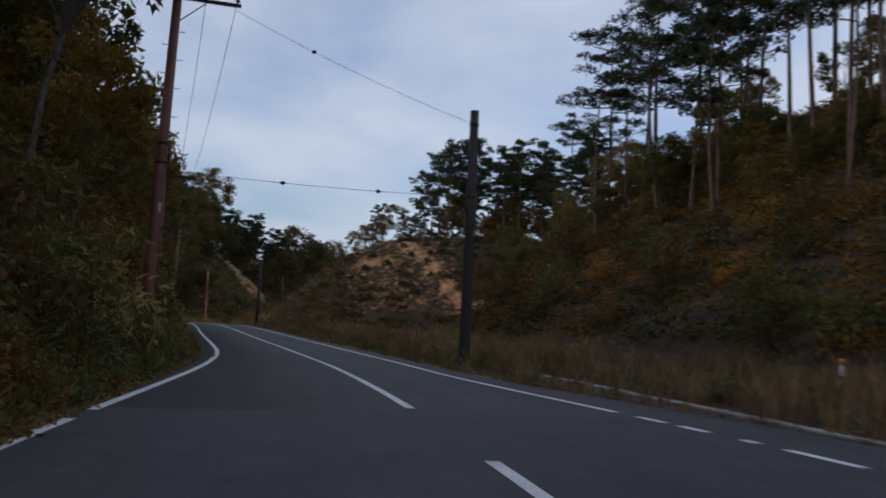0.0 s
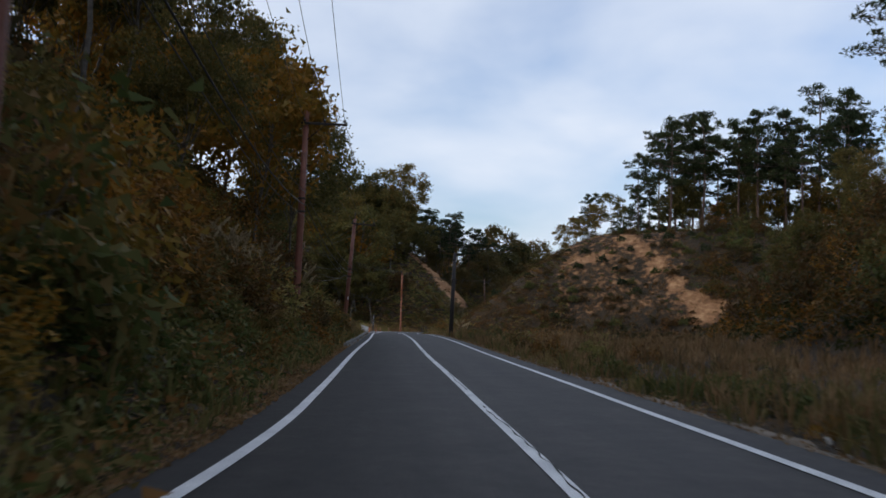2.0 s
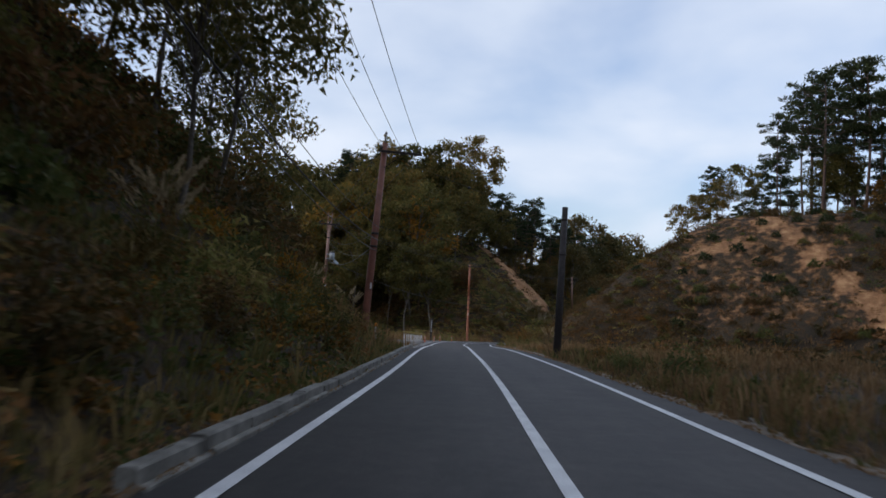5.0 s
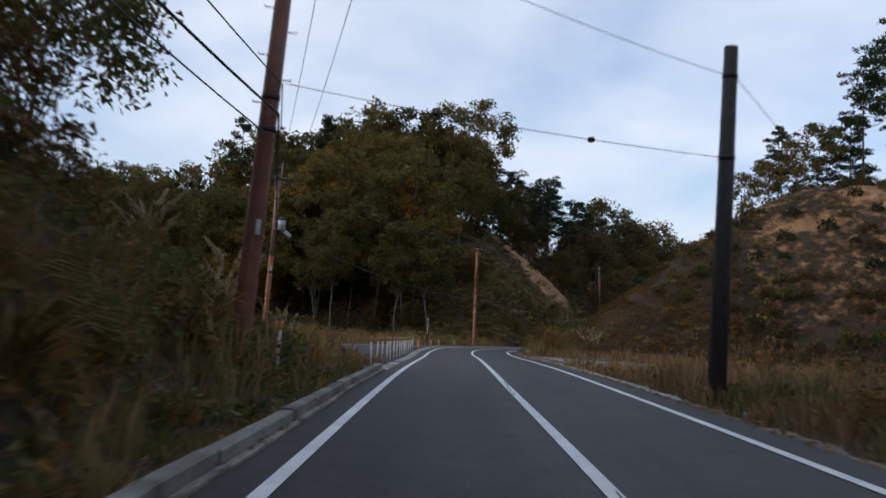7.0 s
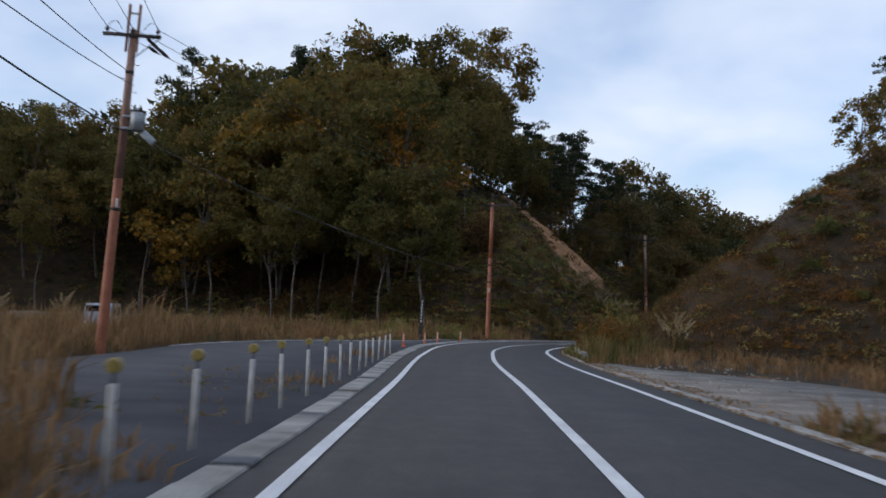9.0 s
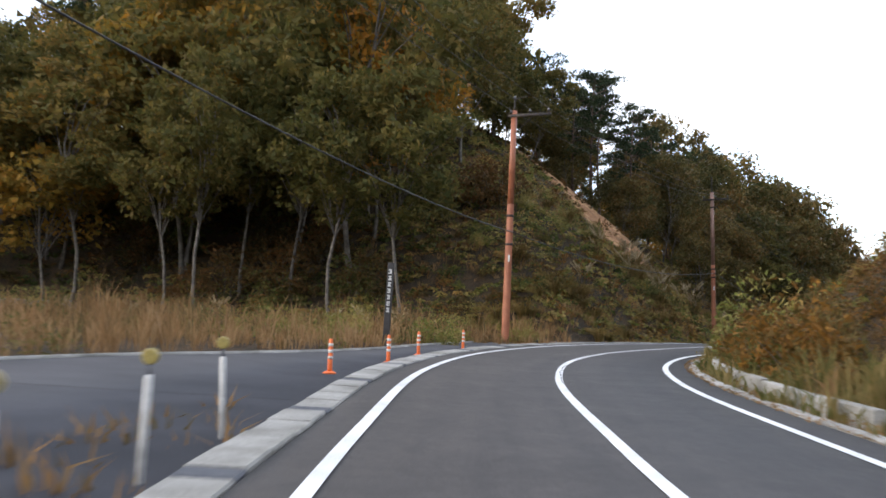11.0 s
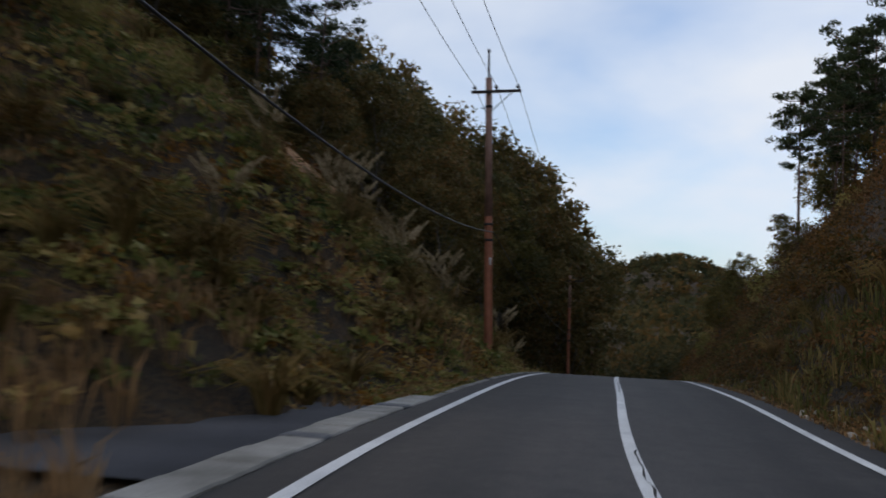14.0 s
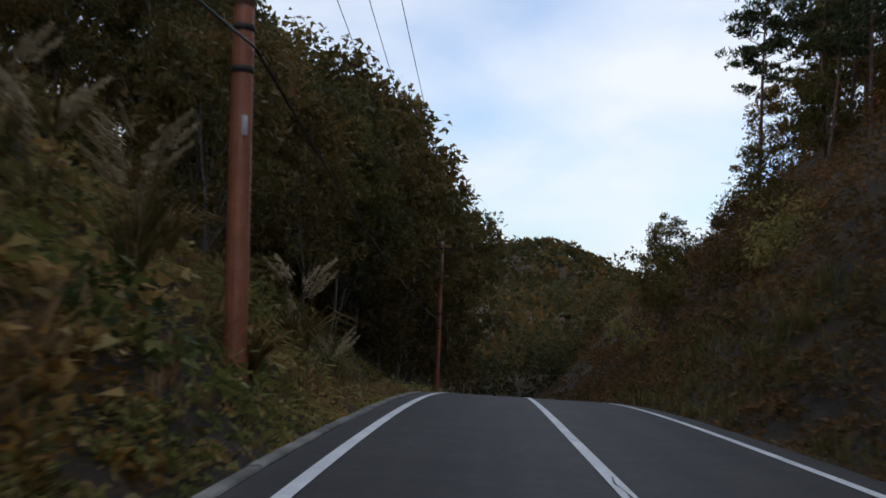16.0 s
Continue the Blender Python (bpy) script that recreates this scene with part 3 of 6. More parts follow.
# ---- trees ----
def broadleaf_meshes(name, seed, h, spread, low, leaf, clumps, per, mat):
    r = np.random.default_rng(seed)
    lean = r.normal(size=2) * 0.06
    zs = np.linspace(0, 0.82 * h, 7)
    trunk = np.stack([lean[0] * zs + 0.028 * h * np.sin(zs * 6.5 / h + seed), lean[1] * zs + 0.022 * h * np.cos(zs * 8.0 / h + 2 * seed), zs - 0.4], 1)
    rad = np.linspace(0.008 * h, 0.0028 * h, 7)
    rad[0] *= 1.3
    paths = [(trunk, rad)]
    centres = []
    for k in range(clumps):
        while True:
            p = r.uniform(-1, 1, 3)
            q = np.linalg.norm(p)
            if 0.35 < q < 1 and r.random() < q:
                break
        z = low * h + (p[2] * 0.5 + 0.5) * (1 - low) * h
        wide = spread * (1.0 - 0.35 * max(0.0, p[2]))
        at = np.array([lean[0] * z + p[0] * wide, lean[1] * z + p[1] * wide, z])
        centres.append((at, r.uniform(0.55, 1.15) * spread * 0.3))
        if k % 4 == 0:
            s = min(max(0.25, low + 0.04, (z - 0.3 * h) / (0.82 * h)), 0.95)
            i = s * 6
            i0 = int(i)
            root = trunk[i0] * (1 - i + i0) + trunk[min(i0 + 1, 6)] * (i - i0)
            mid = (root + at) / 2 + np.array([0, 0, 0.07 * h])
            paths.append((np.stack([root, mid, at]), [0.0026 * h, 0.002 * h, 0.001 * h]))
    pos, axis = [], []
    for at, rr in centres:
        n = int(per * r.uniform(0.7, 1.3))
        u = unit(r.normal(size=(n, 3)))
        m = rr * r.uniform(0.35, 1.0, (n, 1)) ** 0.6
        pos.append(at + u * m * np.array([1.15, 1.15, 0.75]))
        axis.append(u + r.normal(size=(n, 3)) * 0.7)
    inner = np.concatenate([at + r.normal(size=(15, 3)) * rr * 0.33 for at, rr in centres])
    pos, axis = np.concatenate(pos), np.concatenate(axis)
    n = len(pos)
    v, f = leaves(pos, r.uniform(0.7, 1.3, n) * leaf, r.uniform(0.45, 0.75, n) * leaf, r, axis, 0.25)
    iv, fi = leaves(inner, leaf * 1.7, leaf * 1.1, r)
    v, f = np.concatenate([v, iv]), np.concatenate([f, fi + len(v)])
    tv, tf = tubes(paths, 5)
    return mesh_from(name + "_trunk", tv, tf, M_BARK, True), mesh_from(name + "_crown", v, f, mat)


def pine_meshes(name, seed, h, boughs, low):
    """A red pine: bent trunk, uneven boughs, and flat dense pads of needles on their outer halves."""
    r = np.random.default_rng(seed)
    bend = r.normal(size=2) * 0.55
    zs = np.linspace(0, h * 0.97, 9)
    trunk = np.stack([bend[0] * np.sin(zs / h * 3), bend[1] * np.sin(zs / h * 2.4), zs - 0.5], 1)
    rad = np.linspace(0.0115 * h, 0.003 * h, 9)
    paths, pos, axis = [(trunk, rad)], [], []

    def pad(at, wide, n):
        a, q = r.uniform(0, math.tau, n), wide * np.sqrt(r.random(n))
        rise = 0.6 * wide * (1 - (q / wide) ** 2) * r.random(n) + r.normal(0, 0.09, n)
        u = np.stack([q * np.cos(a), q * np.sin(a), rise], 1)
        pos.append(at + u)
        axis.append(u * 0.7 / wide + np.array([0, 0, 0.45]) + r.normal(size=(n, 3)) * 0.5)
    an = r.uniform(0, math.tau)
    for k in range(boughs):
        t = low + (1 - low) * ((k + 0.8 * r.random()) / boughs)
        i = min(t * 8, 7.99)
        root = trunk[int(i)] * (1 - i + int(i)) + trunk[int(i) + 1] * (i - int(i))
        q = (t - low) / (1 - low)
        reach = h * 0.165 * (0.5 + 0.62 * math.sin(math.pi * min(1.0, 0.25 + 0.7 * q))) * r.uniform(0.45, 1.35)
        an += 2.4 + r.normal() * 0.6
        out = np.array([math.cos(an), math.sin(an), 0])
        side = np.array([-math.sin(an), math.cos(an), 0])
        lift = r.uniform(-0.15, 0.6)
        tip = root + out * reach + np.array([0, 0, reach * lift])
        mid = (root + tip) / 2 - np.array([0, 0, reach * 0.08])
        paths.append((np.stack([root, mid, tip]), [0.0034 * h, 0.0024 * h, 0.001 * h]))
        for w, off in ((1.0, 0.0), (0.8, 0.32), (0.74, -0.34), (0.52, r.uniform(-0.3, 0.3))):
            at = root + (tip - root) * w + side * off * reach * r.uniform(0.7, 1.3) + np.array([0, 0, r.uniform(-0.25, 0.5)])
            paths.append((np.stack([root + (tip - root) * w * 0.6, at]), [0.0014 * h, 0.0006 * h]))
            pad(at, h * r.uniform(0.026, 0.056), 46)
    for k in range(3):
        pad(trunk[-1] + np.array([r.normal() * 0.35, r.normal() * 0.35, 0.25 * k]), h * 0.036, 36)
    pos, axis = np.concatenate(pos), np.concatenate(axis)
    n = len(pos)
    v, f = leaves(pos, r.uniform(0.34, 0.62, n), r.uniform(0.12, 0.2, n), r, axis)
    tv, tf = tubes(paths, 4)
    return mesh_from(name + "_trunk", tv, tf, M_PINEBARK, True), mesh_from(name + "_crown", v, f, L_PINE)


def tree_thing(meshes, label, category, group):
    root = tagged(new(category.replace(" ", "_")), label, category, group)
    child("trunk", meshes[0], root)
    child("crown", meshes[1], root)
    return root


def plant(proto, x, y, scale=1.0, turn=None, lean=(0, 0), sink=0.0, label=""):
    turn = rng.uniform(0, 360) if turn is None else turn
    z = float(ground(x, y)) - sink
    proto_scale = Matrix.Diagonal((scale, scale, scale * rng.uniform(0.92, 1.08), 1))
    ob = copy_thing(proto, pose(x, y, z, lean[0], lean[1], 0) @ pose(0, 0, 0, 0, 0, turn))
    ob.matrix_basis = ob.matrix_basis @ proto_scale
    if label:
        ob["label"] = label
    return ob


GREEN, HIGH, AUTUMN, PINE, NEAR, SPARSE, BACK = [], [], [], [], [], [], []
for k in range(4):
    GREEN.append(tree_thing(broadleaf_meshes("broad", 11 + k, 14.0, 4.6, 0.2, 0.37, 62, 66, L_GREEN), "broad-leaved tree with olive green autumn foliage", "tree", "trees on the wooded hills"))
for k in range(3):
    HIGH.append(tree_thing(broadleaf_meshes("high", 31 + k, 17.0, 4.3, 0.42, 0.37, 56, 66, L_GREEN), "slim tall tree with bare lower trunk and green crown", "tree", "trees on the wooded hills"))
for k in range(2):
    AUTUMN.append(tree_thing(broadleaf_meshes("autumn", 51 + k, 13.0, 4.2, 0.25, 0.37, 54, 66, L_AUTUMN), "broad-leaved tree turning orange and yellow", "tree", "trees on the wooded hills"))
for k in range(4):
    PINE.append(tree_thing(pine_meshes("pine", 71 + k, 17.0, 15 + 2 * k, 0.42 + 0.05 * k), "tall red pine with bare trunk and layered needle pads", "pine tree", "pines on the ridges"))
for k in range(3):
    NEAR.append(tree_thing(broadleaf_meshes("near", 91 + k, 11.0, 3.6, 0.34, 0.2, 64, 125, L_GREEN), "broad-leaved tree overhanging the roadside bank", "tree", "trees on the roadside bank"))
for k in range(2):
    SPARSE.append(tree_thing(broadleaf_meshes("sparse", 111 + k, 8.0, 2.6, 0.3, 0.24, 36, 55, L_GREEN), "small tree with thin see-through foliage", "tree", "trees on the ridges"))
for k in range(4):
    BACK.append(tree_thing(broadleaf_meshes("back", 151 + k, 14.0, 4.6, 0.3, 0.44, 52, 44, L_AUTUMN if k == 3 else L_GREEN), "broad-leaved tree in dull autumn colours deep in the wood", "tree", "trees on the wooded hills"))
# Brown trees past the cut slope, leaf colour darkened in place of shade.
SHADED_OAK = []
for k in range(3):
    SHADED_OAK.append(tree_thing(broadleaf_meshes("oak", 171 + k, 14.0, 4.6, 0.2, 0.36, 62, 66, L_SHADED_OAK), "broad-leaved tree with browned autumn foliage, coloured darker for shade", "tree", "trees on the wooded hills"))
TALL = []
for k in range(3):
    TALL.append(tree_thing(pine_meshes("tall_pine", 131 + k, 20.0, 10 + 2 * k, 0.6), "tall red pine with bare trunk and high thin crown", "pine tree", "pines on the ridges"))
PROTOS = GREEN + HIGH + AUTUMN + PINE + NEAR + SPARSE + TALL + BACK + SHADED_OAK
spot = []


def free(x, y, gap):
    if any((x - a) ** 2 + (y - b) ** 2 < gap * gap for a, b in spot):
        return False
    spot.append((x, y))
    return True


def pick(kinds):
    pool = kinds[rng.integers(len(kinds))]
    return pool[rng.integers(len(pool))]


# the wooded bank beside the first stretch
for k in range(600):
    y, D = rng.uniform(-14, 97), rng.uniform(8.0, 24)
    x = float(road_x(y)) - D
    if free(x, y, 3.6):
        plant(pick([NEAR, NEAR, HIGH] if D < 14 else [BACK]), x, y, rng.uniform(0.6, 0.9), lean=(0, rng.uniform(2, 8)))
    if len(spot) > 44:
        break
for y, D, s in ((106, 13.6, 1.1), (88, 9.5, 1.1), (80, 8.5, 1.0), (55, 17, 1.0), (60, 19, 1.1), (65, 16.5, 1.0), (70, 20, 1.1), (75, 17, 1.05), (80, 19, 1.1), (85, 16, 1.0), (48, 16, 1.0), (52, 21, 1.1), (90, 19, 1.0)):
    x = float(road_x(y)) - D
    spot.append((x, y))
    plant(NEAR[k % 3] if D < 15 else BACK[k % 4], x, y, s * (1.0 if D < 15 else 0.8), lean=(0, 6))
    k += 1
plant(AUTUMN[0], -21.8, 67.5, 0.85)
plant(AUTUMN[1], -12.6, 33.0, 0.6)
# the wooded hill behind the junction, and on along the road past the slip
made = 0
for k in range(6000):
    x, y = rng.uniform(-120, 10), rng.uniform(176, 330)
    d, zr, b1, h1, f1, r1, bb, gu = (float(q) for q in hill_parts(x, y))
    edge = 219.5 + (-35 - x) * 0.55
    if d > -9 or max(h1, f1) < 0.6:
        continue
    cut = 1.04 * (-d - 5.0) < 0.62 * (y - 187) + 1 and y < edge + 2.5 and x > -51.5
    if cut or x > -51.5 and y < 222 and x < -38 or y > 212 and d < -52 or y > 228 and x < -54:
        continue
    front = y < 200 or -d < 20
    if free(x, y, 4.4 if front else 6.2):
        kinds = [HIGH, HIGH, HIGH, GREEN] if y < 194 else [GREEN, BACK, HIGH, BACK] if y < 206 else ([SHADED_OAK, SHADED_OAK, SHADED_OAK, HIGH] if x > -48 else [GREEN, GREEN, HIGH]) if -d < 26 else [BACK] if y < 232 else [BACK, BACK, BACK, PINE]
        plant(pick(kinds), x, y, rng.uniform(0.8, 1.15) * ((1.14 if -66 < x < -54 else 1.12 if -78 < x else 0.78) if y < 226 and x < -46 else 0.5 if y < 242 and -62 < x < -30 else 0.78 if x < -40 else 0.8 if y < 262 else 1.1))
        made += 1
    if made > 150:
        break
for x, y, s in ((-36, 272, 1.1), (-40, 268, 1.1), (-34, 282, 1.2), (-38, 258, 0.85), (-27.5, 262, 1.1), (-24.5, 272, 1.2), (-21, 283, 1.3), (-17.5, 291, 1.3), (-13.5, 299, 1.3), (-31, 254, 0.95), (-34, 246, 0.8), (-30, 270, 1.2), (-26, 284, 1.35), (-36, 238, 0.65)):
    spot.append((x, y))
    plant(SHADED_OAK[int(y) % 3], x, y, s * (1.2 if y > 256 else 1.0))
for x, y, s in ((-60, 221, 0.9), (-56.5, 217, 0.85), (-55, 223, 0.9), (-63, 226, 0.95), (-57, 228, 0.95), (-66, 219, 0.95), (-60.5, 213, 0.85), (-53.5, 213, 0.72), (-51.2, 217, 0.62), (-50.5, 223, 0.66), (-56, 210, 0.8), (-53, 219, 0.7)):
    plant(GREEN[int(x) % 4], x, y, s)
for k in range(15):
    x, y = -88 + 2.6 * k + rng.normal(0, 0.6), 184.5 + rng.uniform(0, 8) + 0.25 * max(0, k - 14)
    if free(x, y, 1.8):
        plant(HIGH[k % 3], x, y, rng.uniform(0.72, 0.95))
for k, (x, y, top) in enumerate(((-83.2, 206, 28.7), (-66.9, 212, 31.4), (-62, 214, 32.0), (-58.5, 214, 28.4), (-74, 214, 29), (-52.1, 238, 26.6), (-54.3, 236, 25.7), (-47.7, 246, 26.4), (-50.9, 240, 25.7), (-43.7, 256, 25.2), (-35.3, 275, 22.7), (-72, 210, 29), (-76, 207, 28), (-64.5, 208, 29.5))):
    if k in (2, 3, 12, 13):
        plant(GREEN[k % 4], x, y, (top - float(ground(x, y))) / 13.6)
    else:
        plant(PINE[k % 4], x, y, (top - float(ground(x, y))) / 17)
for x, y, s in ((-54, 231.5, 0.6), (-51, 231, 0.55), (-48, 229.5, 0.5), (-45, 228.5, 0.42), (-56.5, 233, 0.6)):
    plant(SHADED_OAK[int(y) % 3], x, y, s)
for x, y, s in ((-65.5, 193, 1.42), (-55.2, 196, 1.25), (-72, 188, 1.0)):
    plant(AUTUMN[int(y) % 2], x, y, s)
for x, y in ((-52, 238), (-49, 242), (-46, 240), (-44, 246), (-54, 245), (-48, 248), (-50.5, 234), (-46.5, 235), (-57, 236), (-60, 240), (-55, 250), (-42, 252), (-40, 257), (-45, 256), (-47.5, 230), (-43, 240), (-51, 252), (-38, 263), (-62, 234)):
    plant((TALL + PINE)[int(x * 3) % 5], x, y, max(0.3, (25.8 - 0.43 * (x + 52) + rng.normal(0, 0.9) - float(ground(x, y))) / 20))
# pines and small trees on the bare hill's ridge and down the bank past the crest
made = 0
for k in range(4000):
    x, y = rng.uniform(-22, 32), rng.uniform(178, 290)
    d, zr, b1, h1, f1, r1, bb, gu = (float(q) for q in hill_parts(x, y))
    if bb < 9 or y < 191 + 0.1 * x and x < 14 or x < -14 or y > 205 and x + 36 < 0.56 * (y - 193.6):
        continue
    if free(x, y, 3.0 if y < 208 else 5.2):
        plant(pick([PINE, PINE, PINE, TALL] if y < 230 and x > -2 else [PINE]), x, y, rng.uniform(0.95, 1.25) * (0.58 if x < -9 else 0.8 if x < -4 else 1.08) * (1.0 if y < 215 else 0.78))
        made += 1
    if made > 62:
        break
for x, y, s in ((-16, 241, 0.5), (-14, 246, 0.6), (-12, 240, 0.6)):
    plant(SPARSE[int(y) % 2], x, y, s)
for x, y, s in ((-10, 238, 0.6), (-7, 241, 0.7), (-4, 244, 0.75), (-5, 236, 0.7), (-1, 240, 0.8), (-8, 247, 0.7), (-12, 232, 0.5), (-3, 250, 0.8), (-9, 230, 0.65), (-6, 225, 0.75)):
    plant(PINE[int(y) % 4], x, y, s)
for k in range(14):
    x, y = 0.5 + 2.3 * k + rng.normal(0, 0.8), 194 + rng.uniform(0, 8)
    plant(BACK[k % 4], x, y, rng.uniform(0.45, 0.75))
for x, y, s in ((-11, 228, 0.45), (-8, 233, 0.55), (-5, 229, 0.5), (-9, 240, 0.6), (-4, 246, 0.6), (-12, 221, 0.4), (-6, 222, 0.5), (-2, 238, 0.6), (-13, 232, 0.5), (-15, 240, 0.5), (-12, 247, 0.55), (-10, 254, 0.6), (-15, 226, 0.45), (-7, 260, 0.6), (-3, 254, 0.65), (1, 248, 0.65), (-14, 217, 0.4), (0, 230, 0.6)):
    if x > -9.5:
        plant(GREEN[int(y) % 4], x, y, s * (0.55 if x < -6 else 0.8))
for x, y, s in ((-12.5, 191, 0.8), (-10, 194, 1.0), (-15, 196, 0.9), (-17.5, 190, 0.85), (-15.5, 187.5, 0.75)):
    plant(SPARSE[0], x, y, s)
# right-hand hill of the first stretch: pines on the shoulder, trees in the gully
made = 0
for k in range(4000):
    x, y = rng.uniform(4, 60), rng.uniform(30, 185)
    d, zr, b1, h1, f1, r1, bb, gu = (float(q) for q in hill_parts(x, y))
    high = r1 > 9 and y < 108
    low = y > 108 and gu > 5.0 and bb < 8
    if not (high or low):
        continue
    if free(x, y, 6.5 if high else 5.0):
        plant(pick([TALL, TALL, PINE, SPARSE] if high else [BACK, PINE, BACK]), x, y, rng.uniform(0.9, 1.2) if high else rng.uniform(0.4, 0.6))
        made += 1
    if made > 52:
        break
for x, y, s in ((6.5, 96, 0.6), (8.5, 100, 0.7), (11, 94, 0.75), (9, 108, 0.75), (13, 101, 0.8), (8, 114, 0.7), (14, 110, 0.9)):
    plant(GREEN[int(x) % 4], x, y, s * 0.5)
for az, r, s in ((8.7, 90, 0.85), (10.3, 92, 0.75), (12.2, 86, 0.95), (13.9, 84, 1.0), (15.4, 80, 1.05), (16.5, 83, 1.0), (17.5, 77, 1.0), (19.2, 74, 1.05), (20.6, 72, 1.0), (22.3, 68, 1.05), (23.4, 72, 1.0), (24.5, 64, 0.95), (11.3, 99, 0.9), (14.6, 95, 1.0)):
    plant(TALL[int(az * 10) % 3], r * math.sin(radians(az)), r * math.cos(radians(az)), s, lean=(0, rng.uniform(-4, 3)))
for k in range(26):
    az, q = 8.5 + 0.68 * k, 96 - 1.25 * k + rng.uniform(-6, 8)
    plant(BACK[k % 3], q * math.sin(radians(az)), q * math.cos(radians(az)), rng.uniform(0.27, 0.44))
for p in PROTOS:
    for o in (p, *p.children_recursive):
        bpy.data.objects.remove(o)


# ---- undergrowth ----
def blades(name, n, y0, y1, d0, d1, keep, height, mat, label, category, seed, width=0.02, patch=3.0, tuft=9):
    """Grass in tufts: blades that splay outwards from each tuft and bend over."""
    r = np.random.default_rng(seed)
    k = n // tuft
    y, d = r.uniform(y0, y1, k), r.uniform(d0, d1, k)
    xc, c, s = road_frame(y)
    x, yy = xc + d * c, y - d * s
    ok = keep(x, yy, lateral(x, yy)) & (fbm(x / patch, yy / patch, seed) > 0.33 + 0.12 * r.random(k))
    x, yy = x[ok], yy[ok]
    k = len(x)
    high = height * r.uniform(0.55, 1.2, k) * (0.15 + 2.3 * fbm(x / patch, yy / patch, seed + 5) ** 2 + 0.5 * fbm(x / 9, yy / 9, seed + 6))
    tone = np.repeat(np.repeat(r.normal(0, 0.16, k), tuft), 4)
    a = r.uniform(0, math.tau, (k, tuft))
    out = np.stack([np.cos(a), np.sin(a), 0 * a], -1).reshape(-1, 3)
    base = np.repeat(np.stack([x, yy, ground(x, yy) - 0.05], 1), tuft, 0) + out * r.uniform(0.0, 0.14, (k * tuft, 1))
    m = k * tuft
    h = (np.repeat(high, tuft) * r.uniform(0.55, 1.15, m))[:, None]
    b = r.uniform(0, math.tau, m)
    side = np.stack([-np.sin(b), np.cos(b), 0 * b], 1) * (width * r.uniform(0.6, 1.4, m))[:, None]
    up, over = np.array([[0, 0, 1.0]]), r.uniform(0.1, 0.75, (m, 1))
    mid = base + up * h * 0.62 + out * h * over * 0.28
    tip = base + up * h * (1.05 - 0.45 * over) + out * h * over * 0.85
    v = np.stack([base, mid + side, mid - side, tip], 1).reshape(-1, 3)
    i = np.arange(m) * 4
    ob = stuff(name, v, np.stack([i, i + 1, i + 2, i + 2, i + 1, i + 3], 1).reshape(-1, 3), mat, label, category)
    ob.data.attributes.new("tone", "FLOAT", "POINT").data.foreach_set("value", tone.astype(np.float32))
    return ob


def thicket(name, n, y0, y1, d0, d1, keep, size, leaf, mat, label, category, seed, per=44, tall=0.85, aspect=0.5, droop=0.3, patch=4.0):
    """Low bushes heaped over a stretch of ground beside the road: domes of leaves, each with a tone of its own."""
    r = np.random.default_rng(seed)
    y, d = r.uniform(y0, y1, n), r.uniform(d0, d1, n)
    xc, c, s = road_frame(y)
    x, yy = xc + d * c, y - d * s
    ok = keep(x, yy, lateral(x, yy))
    x, yy = x[ok], yy[ok]
    m = len(x)
    big = size * r.uniform(0.55, 1.25, m) * (0.45 + 1.1 * fbm(x / patch, yy / patch, seed, 2))
    at = np.stack([x, yy, ground(x, yy) - 0.08 * big], 1)
    u = unit(r.normal(size=(m, per, 3)))
    u[..., 2] = np.abs(u[..., 2])
    dent = 0.8 + 0.3 * np.sin(u[..., :1] * 4 + x[:, None, None] * 7) * np.cos(u[..., 1:2] * 5 + yy[:, None, None] * 5)
    p = at[:, None] + u * dent * (big[:, None] * r.uniform(0.3, 1.0, (m, per)) ** 0.5)[..., None] * np.array([1.0, 1.0, tall])
    k = leaf * r.uniform(0.6, 1.4, m * per)
    axis = (u * np.array([1, 1, 0.5]) + r.normal(size=(m, per, 3)) * 0.45).reshape(-1, 3)
    v, f = leaves(p.reshape(-1, 3), k, k * aspect * r.uniform(0.7, 1.3, m * per), r, axis, droop)
    ob = stuff(name, v, f, mat, label, category)
    tone = np.repeat(r.normal(0, 0.17, m), per * 3)
    ob.data.attributes.new("tone", "FLOAT", "POINT").data.foreach_set("value", tone.astype(np.float32))
    return ob


def always(x, y, d):
    return np.ones(len(x), bool)


def left_bank(x, y, d):
    return (d < -half_left(y) - 0.3) & (ground(x, y) - road_z(y) < 12.5)


def hill(k, low, high=99.0):
    return lambda x, y, d: (hill_parts(x, y)[k] > low) & (hill_parts(x, y)[k] < high)


BANK = "leafy green undergrowth with brown weeds on the roadside bank"
thicket("bank_undergrowth", 2300, -4, 112, -12, -3.8, left_bank, 0.72, 0.17, L_UNDER, BANK, "undergrowth", 201, 40)
thicket("bank_undergrowth", 950, -4, 60, -8.5, -4.0, left_bank, 0.6, 0.14, L_UNDER, BANK, "undergrowth", 247, 56, 1.0, 0.6)
thicket("bank_undergrowth", 420, 0, 108, -9, -4.2, left_bank, 0.62, 0.14, L_RUST, "rust-brown weeds and young shrubs on the bank", "undergrowth", 248, 50, 1.1)
thicket("bank_undergrowth", 900, 0, 108, -26, -9, left_bank, 1.0, 0.3, L_BRUSH, "dark brushwood under the trees of the bank", "undergrowth", 202, 34)
thicket("bank_undergrowth", 240, 40, 108, -25, -13, left_bank, 2.0, 0.42, L_BRUSH, "dark brushwood under the trees of the bank", "undergrowth", 255, 60)
